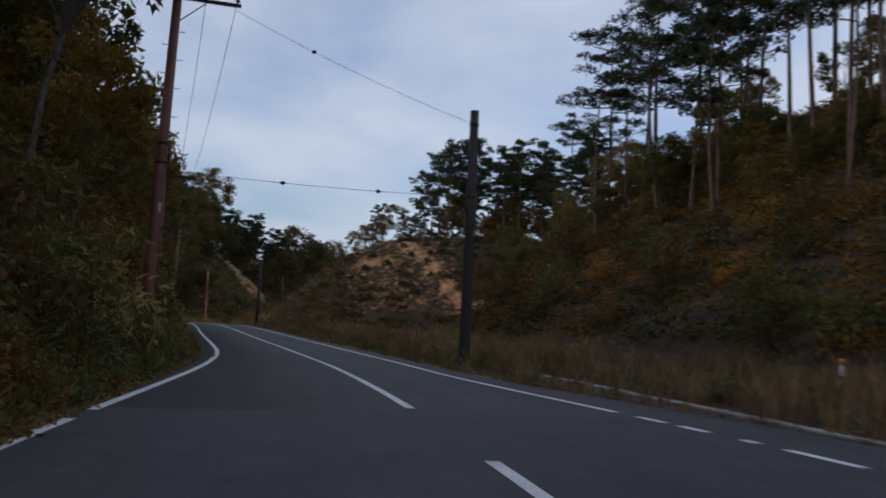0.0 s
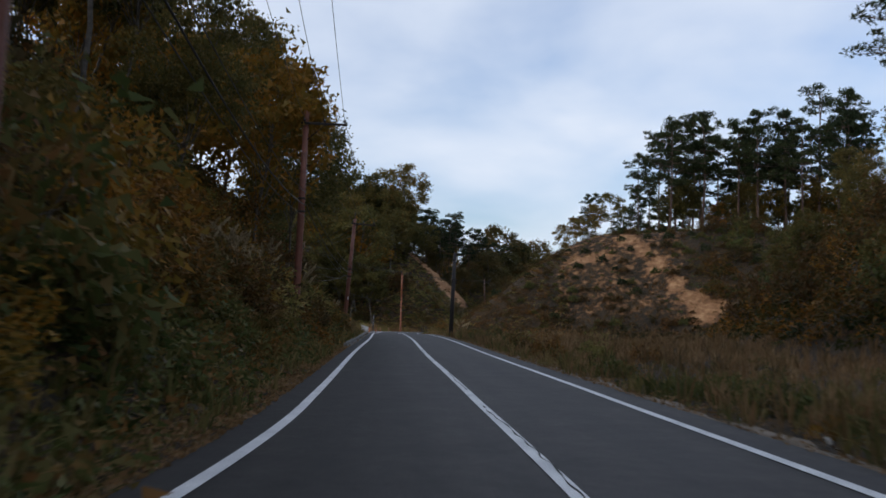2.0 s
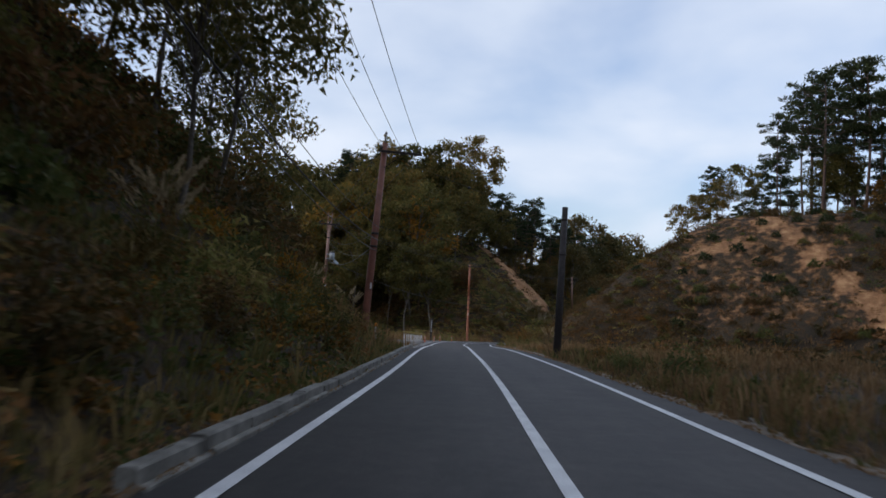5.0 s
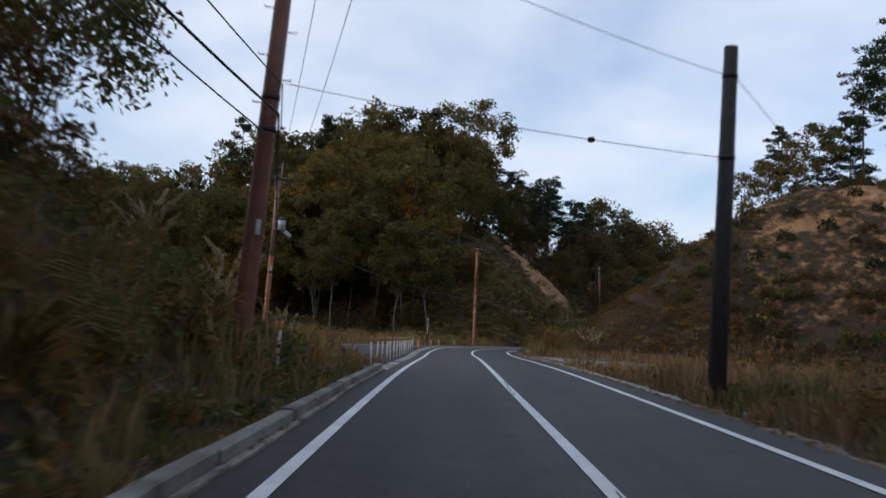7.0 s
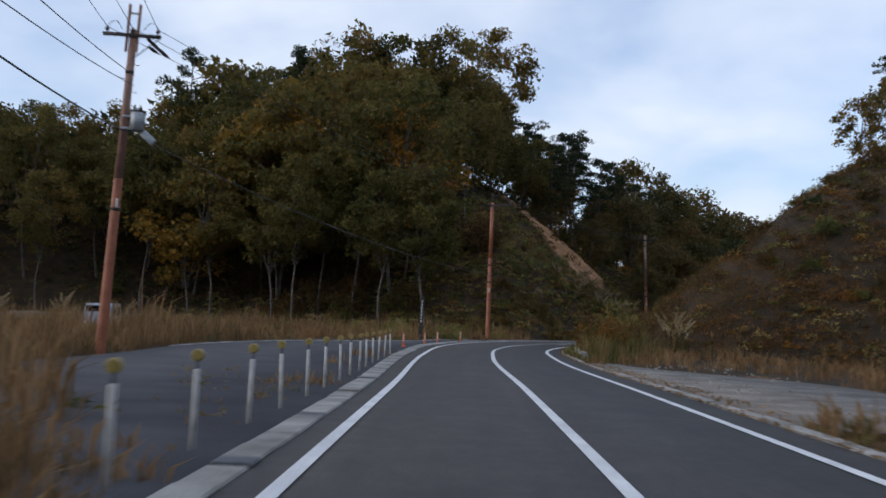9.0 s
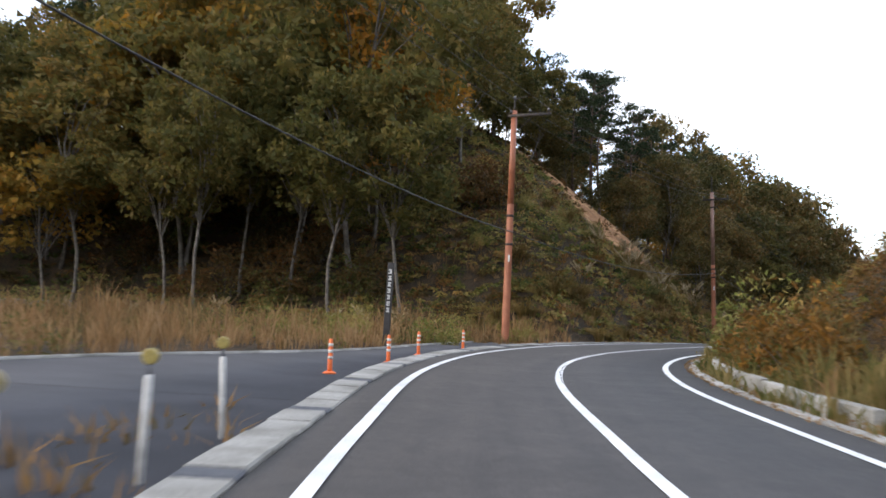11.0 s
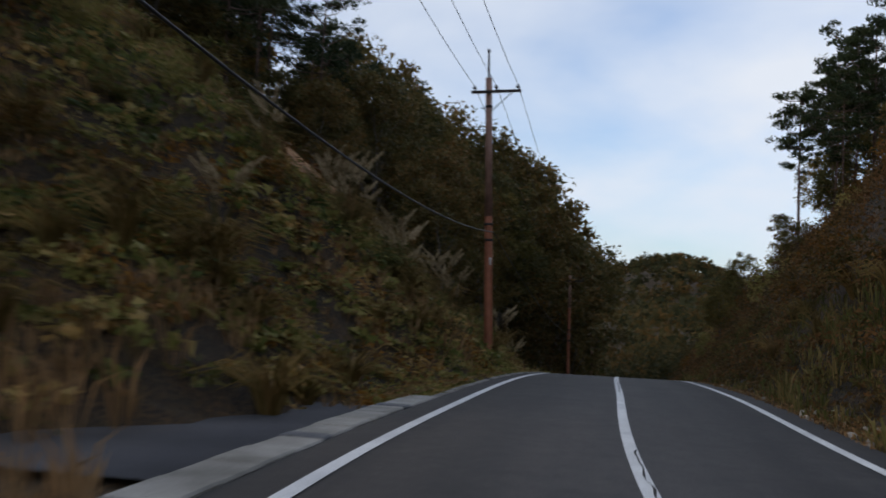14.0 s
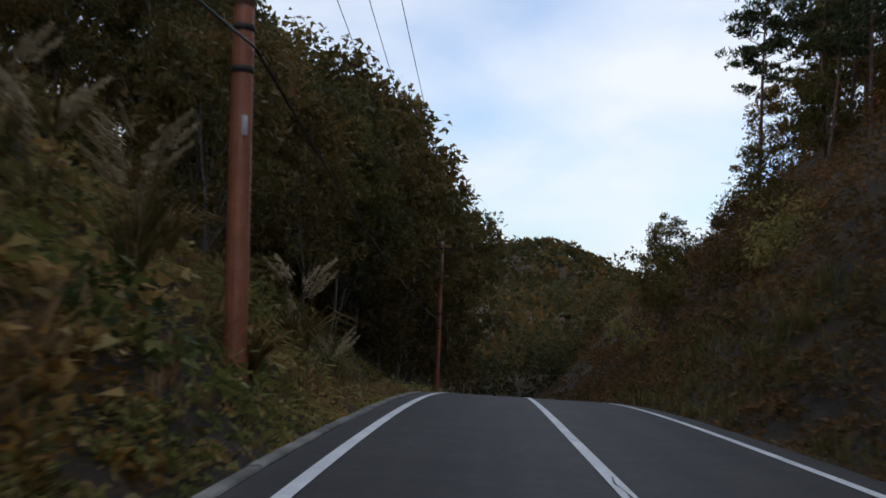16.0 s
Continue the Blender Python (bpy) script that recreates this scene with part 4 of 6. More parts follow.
thicket("dwarf_bamboo", 260, 2, 70, -8.5, -4.3, left_bank, 0.7, 0.32, L_UNDER, "dwarf bamboo with long pale leaves on the bank", "undergrowth", 219, 34, 1.1, 0.2, 0.55)
thicket("hillside_scrub", 6800, -5, 118, 8, 62, hill(5, 0.6), 1.6, 0.33, L_HILL, "rust and green scrub covering the hillside", "undergrowth", 203, 36, 0.7, patch=6.0)
thicket("hillside_scrub", 1000, 20, 112, 12, 46, hill(5, 0.5, 16), 1.0, 0.22, L_UNDER, "green creepers and brambles on the hillside", "undergrowth", 249, 46, 0.7, patch=7.0)
thicket("gully_scrub", 700, 95, 172, 16, 60, lambda x, y, d: hill_parts(x, y)[6] < 3, 1.5, 0.5, L_BRUSH, "dark scrub filling the gully between the hills", "undergrowth", 204, 36)


def cut_face(x, y, d):
    hl = hill_parts(x, y)[3]
    return (hl > 0.1) & (bare_mask(x, y) < 0.25) & ((hl < 3.0) | (d > -21) | (y > 204))


thicket("cut_slope_creeper", 3000, 176, 236, -36, -4.6, cut_face, 0.62, 0.24, L_SLOPE, "creeper and weeds covering the steep cut slope", "undergrowth", 205, 40, 0.55, 0.5, 0.5, 5.0)
thicket("cut_slope_bramble", 520, 176, 214, -24, -4.8, lambda x, y, d: cut_face(x, y, d) & (hill_parts(x, y)[3] < 9), 0.7, 0.2, L_UNDER, "dark green brambles low on the cut slope", "undergrowth", 250, 56, 0.8)
thicket("forest_floor", 1500, 182, 236, -70, -14, lambda x, y, d: np.maximum(hill_parts(x, y)[3], hill_parts(x, y)[4]) > 1.5, 0.9, 0.34, L_BRUSH, "dark leaf litter and brushwood on the forest floor", "undergrowth", 241, 30, 0.6)
thicket("forest_floor", 1900, 174, 204, -75, -12, hill(3, -0.5, 8.0), 0.75, 0.25, L_UNDER, "low green undergrowth on the forest floor", "undergrowth", 206, 36, 0.6)
thicket("bare_hill_scrub", 600, 150, 215, 3, 62, lambda x, y, d: (hill_parts(x, y)[6] > 0.2) & (bare_mask(x, y) < 0.6) & (fbm(x / 2.6, y / 2.6, 44, 2) > 0.5), 0.55, 0.24, L_UNDER, "low shrubs scattered over the bare sandy hill", "undergrowth", 207, 30, 0.7)
thicket("bare_hill_scrub", 1500, 155, 240, 22, 75, lambda x, y, d: (hill_parts(x, y)[6] > 0.3) & (x > 1.5 + 2.5 * fbm(x / 3, y / 3, 45)) & (bare_mask(x, y) < 0.4), 1.1, 0.32, L_UNDER, "green and brown brush on the hill's shoulder", "undergrowth", 208, 36, 0.7)
thicket("bare_hill_scrub", 480, 160, 192, 5.5, 26, lambda x, y, d: (hill_parts(x, y)[6] > 0.4) & (x < -15) & (fbm(x / 4, y / 4, 48) > 0.36), 0.65, 0.17, L_RUST, "brown and rust brush on the nose of the bare hill", "undergrowth", 258, 50, 0.8)
thicket("bare_hill_scrub", 260, 160, 192, 5.5, 24, lambda x, y, d: (hill_parts(x, y)[6] > 0.4) & (x < -15.5), 0.75, 0.18, L_SLOPE, "olive creepers on the nose of the bare hill", "undergrowth", 259, 50, 0.7)
thicket("right_bank_brush", 3200, 158, 262, 3.75, 24, lambda x, y, d: (hill_parts(x, y)[6] > -0.2) & ((bare_mask(x, y) < 0.3) | (y > 186)), 0.85, 0.14, L_BANK, "rust-brown brush on the bank beside the crest", "undergrowth", 209, 62, 0.9)
thicket("slope_foot_weeds", 1500, 193, 262, -22, -3.7, lambda x, y, d: (bare_mask(x, y) < 0.4) & ((d < -6.4) | (y > 194)), 0.65, 0.17, L_SLOPE, "rank weeds and creepers at the foot of the slope", "undergrowth", 214, 58, 0.95, 0.26, 0.5)
thicket("crest_brush", 1200, 214, 300, 4.0, 30, hill(6, -1.0), 1.1, 0.2, L_BANK, "dark brush beyond the crest", "undergrowth", 215, 44)
thicket("slope_foot_weeds", 420, 188, 208, -10, -4.0, lambda x, y, d: (d < -6.6) | (y > 192.5), 0.48, 0.13, L_RUST, "rust-brown weeds at the foot of the slope", "weeds", 256, 50, 0.9)
thicket("bank_undergrowth", 90, 86, 98, -17, -8, left_bank, 1.7, 0.3, L_BRUSH, "dark brushwood at the end of the bank", "undergrowth", 257, 90, 1.0)
thicket("verge_weeds", 700, 193, 262, -4.6, -3.6, always, 0.34, 0.11, L_SLOPE, "low weeds along the edge of the road", "weeds", 251, 40, 0.9)
thicket("verge_weeds", 700, 176, 262, 3.5, 5.0, always, 0.36, 0.11, L_BANK, "low brown weeds along the edge of the road", "weeds", 252, 40, 0.9)
thicket("verge_weeds", 600, -4, 112, -6.4, -3.5, lambda x, y, d: (d < -half_left(y) - 0.25) & (d > -half_left(y) - 1.3), 0.36, 0.12, L_UNDER, "low weeds along the edge of the road", "weeds", 253, 44, 0.9)
thicket("lay_by_weeds", 26, 124, 136, -7.0, -4.3, always, 0.5, 0.2, L_GRASS, "weeds growing through the lay-by's asphalt", "weeds", 254, 60, 1.3, 0.2)
thicket("left_field_weeds", 900, 100, 190, -40, -13.5, lambda x, y, d: hill_parts(x, y)[3] < 1.0, 0.7, 0.3, L_GRASS, "rank weeds in the field behind the lay-by", "undergrowth", 210, 34, 1.1, 0.16)


def far_woods(n, place, per, leaf, seed, label):
    """Crowns of distant trees, each a heap of leaf clumps."""
    r = np.random.default_rng(seed)
    x, y = place(r, n)
    n = len(x)
    h, w = r.uniform(5, 11, n), r.uniform(2.2, 4.2, n)
    top = np.stack([x, y, ground(x, y) + h * 0.55], 1)
    u = unit(r.normal(size=(n, per, 3))) * r.uniform(0.5, 1.0, (n, per, 1))
    p = (top[:, None] + u * np.stack([w, w, h * 0.5], 1)[:, None]).reshape(-1, 3)
    m = len(p)
    size = leaf * r.uniform(0.6, 1.4, m)
    v, f = leaves(p, size, size * 0.8, r, u.reshape(-1, 3) + r.normal(size=(m, 3)) * 0.6)
    ob = stuff("far_woods", v, f, L_FAR, label, "woods")
    tone = np.repeat(r.normal(0, 0.16, n), per * 3)
    ob.data.attributes.new("tone", "FLOAT", "POINT").data.foreach_set("value", tone.astype(np.float32))
    return ob


def valley(near, span, power):
    def place(r, n):
        az, q = np.radians(r.uniform(-2, 44, 3 * n)), near + span * r.random(3 * n) ** power
        x, y = -35 + q * np.sin(az), 200 + q * np.cos(az)
        d = lateral(x, y)
        ok = ((np.abs(d) > 8) | (y > 345)) & ~((d > 0) & (y < 305) & (x < 40)) & ~((x > 6) & (y < 300) & (hill_parts(x, y)[6] > 6))
        return x[ok][:n], y[ok][:n]
    return place


def hills_left(r, n):
    x, y = r.uniform(-300, -58, n), r.uniform(120, 330, n)
    y = np.maximum(y, 196 - np.maximum(0, -75 - x) * 0.6 + r.uniform(0, 12, n))
    return x, y


def hills_right(r, n):
    return r.uniform(48, 200, n), r.uniform(120, 330, n)


far_woods(130, valley(62, 45, 1.0), 330, 0.34, 218, "wooded valley beyond the crest in dull autumn green")
far_woods(170, valley(105, 60, 1.0), 190, 0.55, 243, "wooded valley beyond the crest in dull autumn green")
far_woods(430, valley(130, 130, 0.9), 100, 0.9, 211, "wooded valley beyond the crest in dull autumn green")
far_woods(1900, valley(560, 330, 1.0), 22, 3.2, 217, "distant wooded ridge in dark green")
far_woods(2600, valley(230, 640, 0.8), 26, 2.3, 216, "distant wooded hills in dull autumn green")
far_woods(700, hills_left, 55, 1.0, 212, "wooded hills behind the field in dull green")
far_woods(420, hills_right, 50, 1.0, 213, "woods behind the ridges in dark green")

thicket("meadow_weeds", 420, 6, 128, 4.0, 20, lambda x, y, d: (d > half_right(y) + 0.5) & (hill_parts(x, y)[5] < 1.2) & (fbm(x / 4, y / 4, 46) > 0.47), 0.5, 0.15, L_GRASS, "leafy weeds standing in the roadside field", "weeds", 244, 44, 1.2, 0.3)
thicket("field_weeds", 700, 100, 186, -26, -4.2, lambda x, y, d: (d < lot_edge(y) - 0.3) & (fbm(x / 3, y / 3, 47) > 0.5) & (hill_parts(x, y)[3] < 1.5), 0.65, 0.16, L_GRASS, "leafy weeds among the field's tall grass", "weeds", 245, 54, 1.25, 0.28)
blades("dry_meadow", 76000, 4, 128, 3.5, 30, lambda x, y, d: (d > half_right(y) + 0.25) & (hill_parts(x, y)[5] < 1.2), 0.7, L_DRY, "tall dry brown grass in the roadside field", "grass", 221)
blades("dry_meadow", 45000, 100, 168, 4, 40, lambda x, y, d: ((d > 9.5) | (y > 150) & (d > 3.6) | (y < 121) & (d > 3.6)) & (hill_parts(x, y)[6] < 1.5), 0.6, L_DRY, "tall dry brown grass in the roadside field", "grass", 222)
blades("verge_grass", 12000, 20, 128, 3.3, 7.5, lambda x, y, d: d > half_right(y) + 0.1, 0.5, L_GRASS, "rank green and brown grass along the road's verge", "grass", 223)
blades("bank_weeds", 13000, 4, 110, -10, -3.9, left_bank, 0.8, L_GRASS, "tall weeds and grass among the undergrowth of the bank", "grass", 229, patch=1.8)
blades("slope_weeds", 34000, 176, 240, -20, -4.2, lambda x, y, d: (bare_mask(x, y) < 0.4) & ((d < -6.4) | (y < 184) | (y > 192)), 0.45, L_DRY, "tall weeds and grass on the cut slope", "grass", 230, patch=2.2)
blades("hill_tufts", 56000, 156, 205, 5, 60, lambda x, y, d: (hill_parts(x, y)[6] > 0.6) & (bare_mask(x, y) < 0.8), 0.4, L_BANK, "dry grass tufts on the bare hill", "grass", 231, patch=1.6)
blades("roadside_reeds", 9000, 154, 182, 4.1, 7.5, always, 0.8, L_GRASS, "yellowing grass at the inside of the bend", "grass", 233, patch=1.6)
blades("kerb_grass", 17000, -3, 117, -9, -3.5, lambda x, y, d: (d < -half_left(y) - 0.2) & (ground(x, y) - road_z(y) < 6), 0.5, L_GRASS, "rank grass behind the kerb", "grass", 232, patch=1.5)
blades("field_grass", 7000, 124, 152, -21, -12.6, always, 1.4, L_DRY, "tall reddish brown grass in the field", "grass", 234, patch=2.0)
blades("post_weeds", 5000, 115, 152, -5.4, -3.86, always, 0.5, L_DRY, "dry weeds growing between the guide posts", "grass", 228, patch=1.6)
blades("field_grass", 62000, 92, 190, -30, -3.9, lambda x, y, d: ((d < lot_edge(y) - 0.2) | (y < 114)) & (hill_parts(x, y)[3] < 0.8) & (hill_parts(x, y)[2] < 1.5), 1.15, L_DRY, "tall reddish brown grass in the field", "grass", 224)
blades("verge_grass", 18000, -3, 112, -5.6, -3.5, lambda x, y, d: d < -half_left(y) - 0.25, 0.45, L_GRASS, "rank grass along the foot of the bank", "grass", 225)
blades("verge_grass", 20000, 150, 240, 3.4, 6.5, always, 0.6, L_GRASS, "rank grass along the foot of the right bank", "grass", 226)
blades("verge_grass", 16000, 176, 240, -7, -3.9, lambda x, y, d: (d < -6.4) | (y < 184) | (y > 192), 0.5, L_DRY, "rank grass along the foot of the cut slope", "grass", 227)


# ---- poles and cables ----
def utility_pole(x, y, z, h, lean, mat, label, arm=None, bands=(), bolts=(), upper=None, top_rod=0.0, radius=0.17, plate=None):
    """A pole as an Empty at its foot. arm: height, reach to the left and right; upper: material and height from which it starts."""
    root = tagged(new("utility_pole"), label, "utility pole", "poles along the road")
    root.matrix_world = pose(x, y, z, -lean[1], lean[0], 0) @ pose(0, 0, 0, 0, 0, math.degrees(math.atan2(-float(road_frame(y)[2]), float(road_frame(y)[1]))))
    r1 = radius * 0.72
    if upper:
        um, uh = upper
        k = uh / h
        part("shaft", bm_tube([(0, 0, -1.0), (0, 0, uh)], [radius, radius + (r1 - radius) * k], 14), mat, root)
        part("upper_shaft", bm_tube([(0, 0, uh), (0, 0, h)], [radius + (r1 - radius) * k - 0.004, r1], 14), um, root, "weathered grey upper shaft")
    else:
        part("shaft", bm_tube([(0, 0, -1.0), (0, 0, h * 0.5), (0, 0, h)], [radius, (radius + r1) / 2, r1], 14), mat, root)
    for b in bands:
        rr = radius + (r1 - radius) * b / h + 0.012
        part("band", bm_tube([(0, 0, b - 0.05), (0, 0, b + 0.05)], rr, 14), M_IRON, root)
    for i, b in enumerate(bolts):
        sgn = 1 if i % 2 else -1
        rr = radius + (r1 - radius) * b / h
        part("step_bolt", bm_tube([(sgn * (rr - 0.02), 0, b), (sgn * (rr + 0.17), 0, b), (sgn * (rr + 0.17), 0, b + 0.04)], 0.012, 5), M_IRON, root)
    if plate:
        part("number_plate", bm_box((0.08, 0.02, 0.28), (radius * 0.5, -radius * 0.86, plate), 0.004), M_WHITE, root, "small white plate")
    if arm:
        ah, a0, a1 = arm
        bar = part("crossarm", bm_box((a1 - a0, 0.10, 0.11), ((a0 + a1) / 2, -radius * 0.72 - 0.03, ah), 0.01), M_IRON, root, "dark steel crossarm")
        part("brace", bm_tube([(0.1, -0.1, ah - 0.75), (min(a1, 0.9), -0.13, ah - 0.05)], 0.02, 5), M_IRON, root)
        for ix in np.linspace(a0 + 0.12, a1 - 0.12, 3):
            b = bm_tube([(ix, -0.14, ah + 0.05), (ix, -0.14, ah + 0.12), (ix, -0.14, ah + 0.13), (ix, -0.14, ah + 0.19), (ix, -0.14, ah + 0.2), (ix, -0.14, ah + 0.26)], [0.025, 0.025, 0.075, 0.07, 0.05, 0.03], 8)
            part("insulator", b, M_CERAMIC, bar)
    if top_rod:
        part("top_rod", bm_tube([(0, 0, h - 0.3), (0, 0, h + top_rod)], [0.05, 0.035], 8), M_IRON, root)
        part("rod_insulator", bm_tube([(0, 0, h + top_rod), (0, 0, h + top_rod + 0.06), (0, 0, h + top_rod + 0.15)], [0.04, 0.07, 0.03], 8), M_CERAMIC, root)
    return root


STEPS = [4.2 + 0.45 * k for k in range(12)]
pole_a = utility_pole(-8.96, 29.71, 0.9, 10.8, (1.6, 2.0), M_POLE, "rust-red steel utility pole with a side crossarm", (10.2, -0.2, 1.95), (5.0, 5.6), STEPS, radius=0.19, plate=3.6)
pole_c = utility_pole(-19.09, 65.22, 2.0, 9.0, (1.0, 0.8), M_POLE, "rust-red steel utility pole among roadside trees", (8.4, -0.2, 1.9), (4.3, 4.9), STEPS[:9], radius=0.18)
pole_d = utility_pole(-27.98, 100.7, 0.4, 9.4, (3.6, 1.8), M_POLE, "leaning rust-red steel utility pole with a side crossarm", (9.0, -0.25, 1.75), (4.6, 5.2), STEPS, top_rod=0.4, radius=0.19, plate=2.8)
pole_e = utility_pole(-46.2, 139.12, 0.0, 10.3, (1.9, 1.8), M_POLE_ORANGE, "reddish steel utility pole carrying a transformer", (10.1, -0.95, 0.95), (4.4, 8.9), STEPS[6:], (M_POLE_GREY, 5.4), radius=0.17, plate=4.6)
pole_g = utility_pole(-43.19, 179.69, -0.2, 9.6, (-0.4, 2.6), M_POLE_ORANGE, "orange painted steel utility pole at the foot of the slope", (9.35, -0.2, 1.7), (3.9, 5.1), (), (M_POLE_ORANGE, 5.6), 0.5, 0.17, 3.3)
pole_h = utility_pole(-34.7, 213.57, -0.3, 10.3, (-2.4, 0.4), M_POLE_ORANGE, "orange and grey steel utility pole beside the crest", (9.75, -0.65, 1.25), (4.1, 4.7, 9.2), STEPS[7:], (M_POLE_GREY, 5.0), 1.0, 0.17, 3.3)
pole_i = utility_pole(-20.83, 266.23, -7.0, 12.0, (-0.9, 0.2), M_POLE_ORANGE, "reddish steel utility pole beyond the crest", (11.5, -0.6, 1.3), (6, 7), (), (M_POLE_GREY, 9.0), 1.0, 0.17)
pole_k = utility_pole(-10.8, 301, -12.5, 11.0, (0, 0), M_POLE_GREY, "distant steel utility pole in the valley", (10.5, -0.7, 1.0), (6,), (), None, 0.5, 0.17)
pole_b = utility_pole(0.71, 31.34, 0.0, 8.2, (0.3, 0.2), M_WOOD, "dark tarred wooden pole in the grass", None, (7.75, 5.4), (), None, 0, 0.19)
pole_f = utility_pole(-19.72, 104.39, 0.0, 7.3, (1.4, 2.0), M_WOOD, "dark tarred wooden pole in the grass", None, (6.7, 5.05), (), None, 0, 0.19)
tx = part("transformer", bm_tube([(0.46, -0.1, 6.98), (0.46, -0.1, 7.0), (0.46, -0.1, 7.55), (0.46, -0.1, 7.6)], [0.2, 0.235, 0.235, 0.2], 16), M_GALV, pole_e, "grey transformer canister")
for bz in (7.45, 7.05):
    part("bracket", bm_box((0.5, 0.08, 0.06), (0.2, -0.1, bz), 0.01), M_GALV, tx)
part("lid", bm_tube([(0.46, -0.1, 7.59), (0.46, -0.1, 7.64), (0.46, -0.1, 7.66)], [0.245, 0.245, 0.15], 16), M_IRON, tx)
for ix in (0.36, 0.54):
    part("bushing", bm_tube([(ix, -0.2, 7.62), (ix, -0.2, 7.68), (ix, -0.2, 7.8)], [0.03, 0.05, 0.02], 8), M_CERAMIC, tx)
box = part("terminal_box", bm_box((0.5, 0.14, 0.24), (0, 0, 0), 0.02), M_GALV, pole_e, "grey cable terminal box")
box.matrix_local = pose(0.86, -0.1, 6.78, 0, 38, 0)
for sx in (-0.17, 0.17):
    part("top_mast", bm_box((0.09, 0.06, 1.6), (sx, -0.1, 10.35), 0.01), M_POLE_GREY, pole_e)
part("mast_tie", bm_box((0.3, 0.05, 0.06), (0, -0.06, 10.85), 0.008), M_GALV, pole_e)
part("rear_arm", bm_box((0.09, 1.3, 0.09), (0.55, 0.45, 10.0), 0.01), M_IRON, pole_e, "dark steel side arm")
for ix, iy in ((0.55, 0.75), (0.55, 1.1), (0.3, 0.6)):
    part("strain_insulator", bm_tube([(ix, iy, 9.98), (ix + 0.06, iy + 0.12, 9.95), (ix + 0.07, iy + 0.14, 9.95), (ix + 0.16, iy + 0.32, 9.9), (ix + 0.17, iy + 0.34, 9.9), (ix + 0.24, iy + 0.5, 9.86)], [0.02, 0.03, 0.06, 0.06, 0.03, 0.02], 8), M_CERAMIC, pole_e)
for x0, x1 in ((-0.88, -0.35), (0.35, 0.88)):
    part("jumper_loop", bm_tube([(x0, -0.14, 10.3), ((2 * x0 + x1) / 3, -0.14, 10.52), ((x0 + 2 * x1) / 3, -0.14, 10.55), (x1, -0.12, 10.3)], 0.012, 5), M_CABLE, pole_e)


def at_pole(pole, p):
    return pole.matrix_world @ Vector(p)


def cable(a, b, sag, radius, label, balls=(), name="power_cable"):
    a, b = Vector(a), Vector(b)
    n = 20
    pts = [a.lerp(b, i / n) - Vector((0, 0, sag * 4 * (i / n) * (1 - i / n))) for i in range(n + 1)]
    root = tagged(new(name), label, "cable", "overhead cables")
    part("wire", bm_tube(pts, radius, 5), M_CABLE, root)
    for t in balls:
        c = a.lerp(b, t) - Vector((0, 0, sag * 4 * t * (1 - t)))
        bm = bmesh.new()
        bmesh.ops.create_uvsphere(bm, u_segments=12, v_segments=8, radius=0.06, matrix=Matrix.LocRotScale(c, None, (1.3, 1, 1)))
        part("marker", bm, M_BALL, root, "dark marker ball")
    return root


part("top_arm", bm_tube([(0, 0, 10.05), (0.12, 0, 10.12), (0.62, 0, 10.2), (0.66, 0, 10.28)], [0.02, 0.02, 0.016, 0.014], 6), M_IRON, pole_g)
bpy.context.view_layer.update()
ARMS = [(pole_a, 10.2, -0.2, 1.95), (pole_c, 8.4, -0.2, 1.9), (pole_d, 9.0, -0.25, 1.75), (pole_e, 10.1, -0.95, 0.95), (pole_g, 9.35, -0.2, 1.7), (pole_h, 9.75, -0.65, 1.25), (pole_i, 11.5, -0.6, 1.3), (pole_k, 10.5, -0.7, 1.0)]
LOW = [5.3, 4.6, 4.9, 6.9, 4.4, 4.4, 6.5, 6]
for j, ((p0, h0, l0, r0), (p1, h1, l1, r1)) in enumerate(zip(ARMS, ARMS[1:])):
    for k in range(3):
        u0, u1 = l0 + 0.12 + (r0 - l0 - 0.24) * k / 2, l1 + 0.12 + (r1 - l1 - 0.24) * k / 2
        cable(at_pole(p0, (u0, -0.14, h0 + 0.24)), at_pole(p1, (u1, -0.14, h1 + 0.24)), 0.5, 0.011, "thin overhead power line between the poles")
    cable(at_pole(p0, (0.2, -0.1, LOW[j])), at_pole(p1, (0.2, -0.1, LOW[j + 1])), 0.7, 0.022, "thick black telephone cable between the poles", name="telephone_cable")
for j in (0, 1, 2):
    for off in (0.55, -0.5):
        cable(at_pole(ARMS[j][0], (0.2, -0.1, LOW[j] + off)), at_pole(ARMS[j + 1][0], (0.2, -0.1, LOW[j + 1] + off if j < 2 else 8.62 + 0.3 * off)), 0.6, 0.013, "black service cable between the poles", name="telephone_cable")
back = Vector((0.5, -8, 10))
for k in range(3):
    cable(at_pole(pole_a, (-0.08 + 0.9 * k, -0.14, 10.44)), back + Vector((k - 6, 0, 0)), 0.4, 0.008, "thin overhead power line running to the next pole")
cable(at_pole(pole_a, (1.85, -0.1, 10.05)), at_pole(pole_b, (0, 0, 7.75)), 0.15, 0.008, "span wire across the road with marker balls", (0.32,), "span_wire")
cable(at_pole(pole_a, (0.2, 0, 4.8)), at_pole(pole_b, (0, 0, 5.4)), 0.1, 0.008, "span wire across the road with marker balls", (0.37, 0.685), "span_wire")
cable(at_pole(pole_d, (1.2, -0.1, 8.6)), at_pole(pole_f, (0, 0, 6.7)), 0.15, 0.008, "span wire across the road with marker balls", (0.38,), "span_wire")
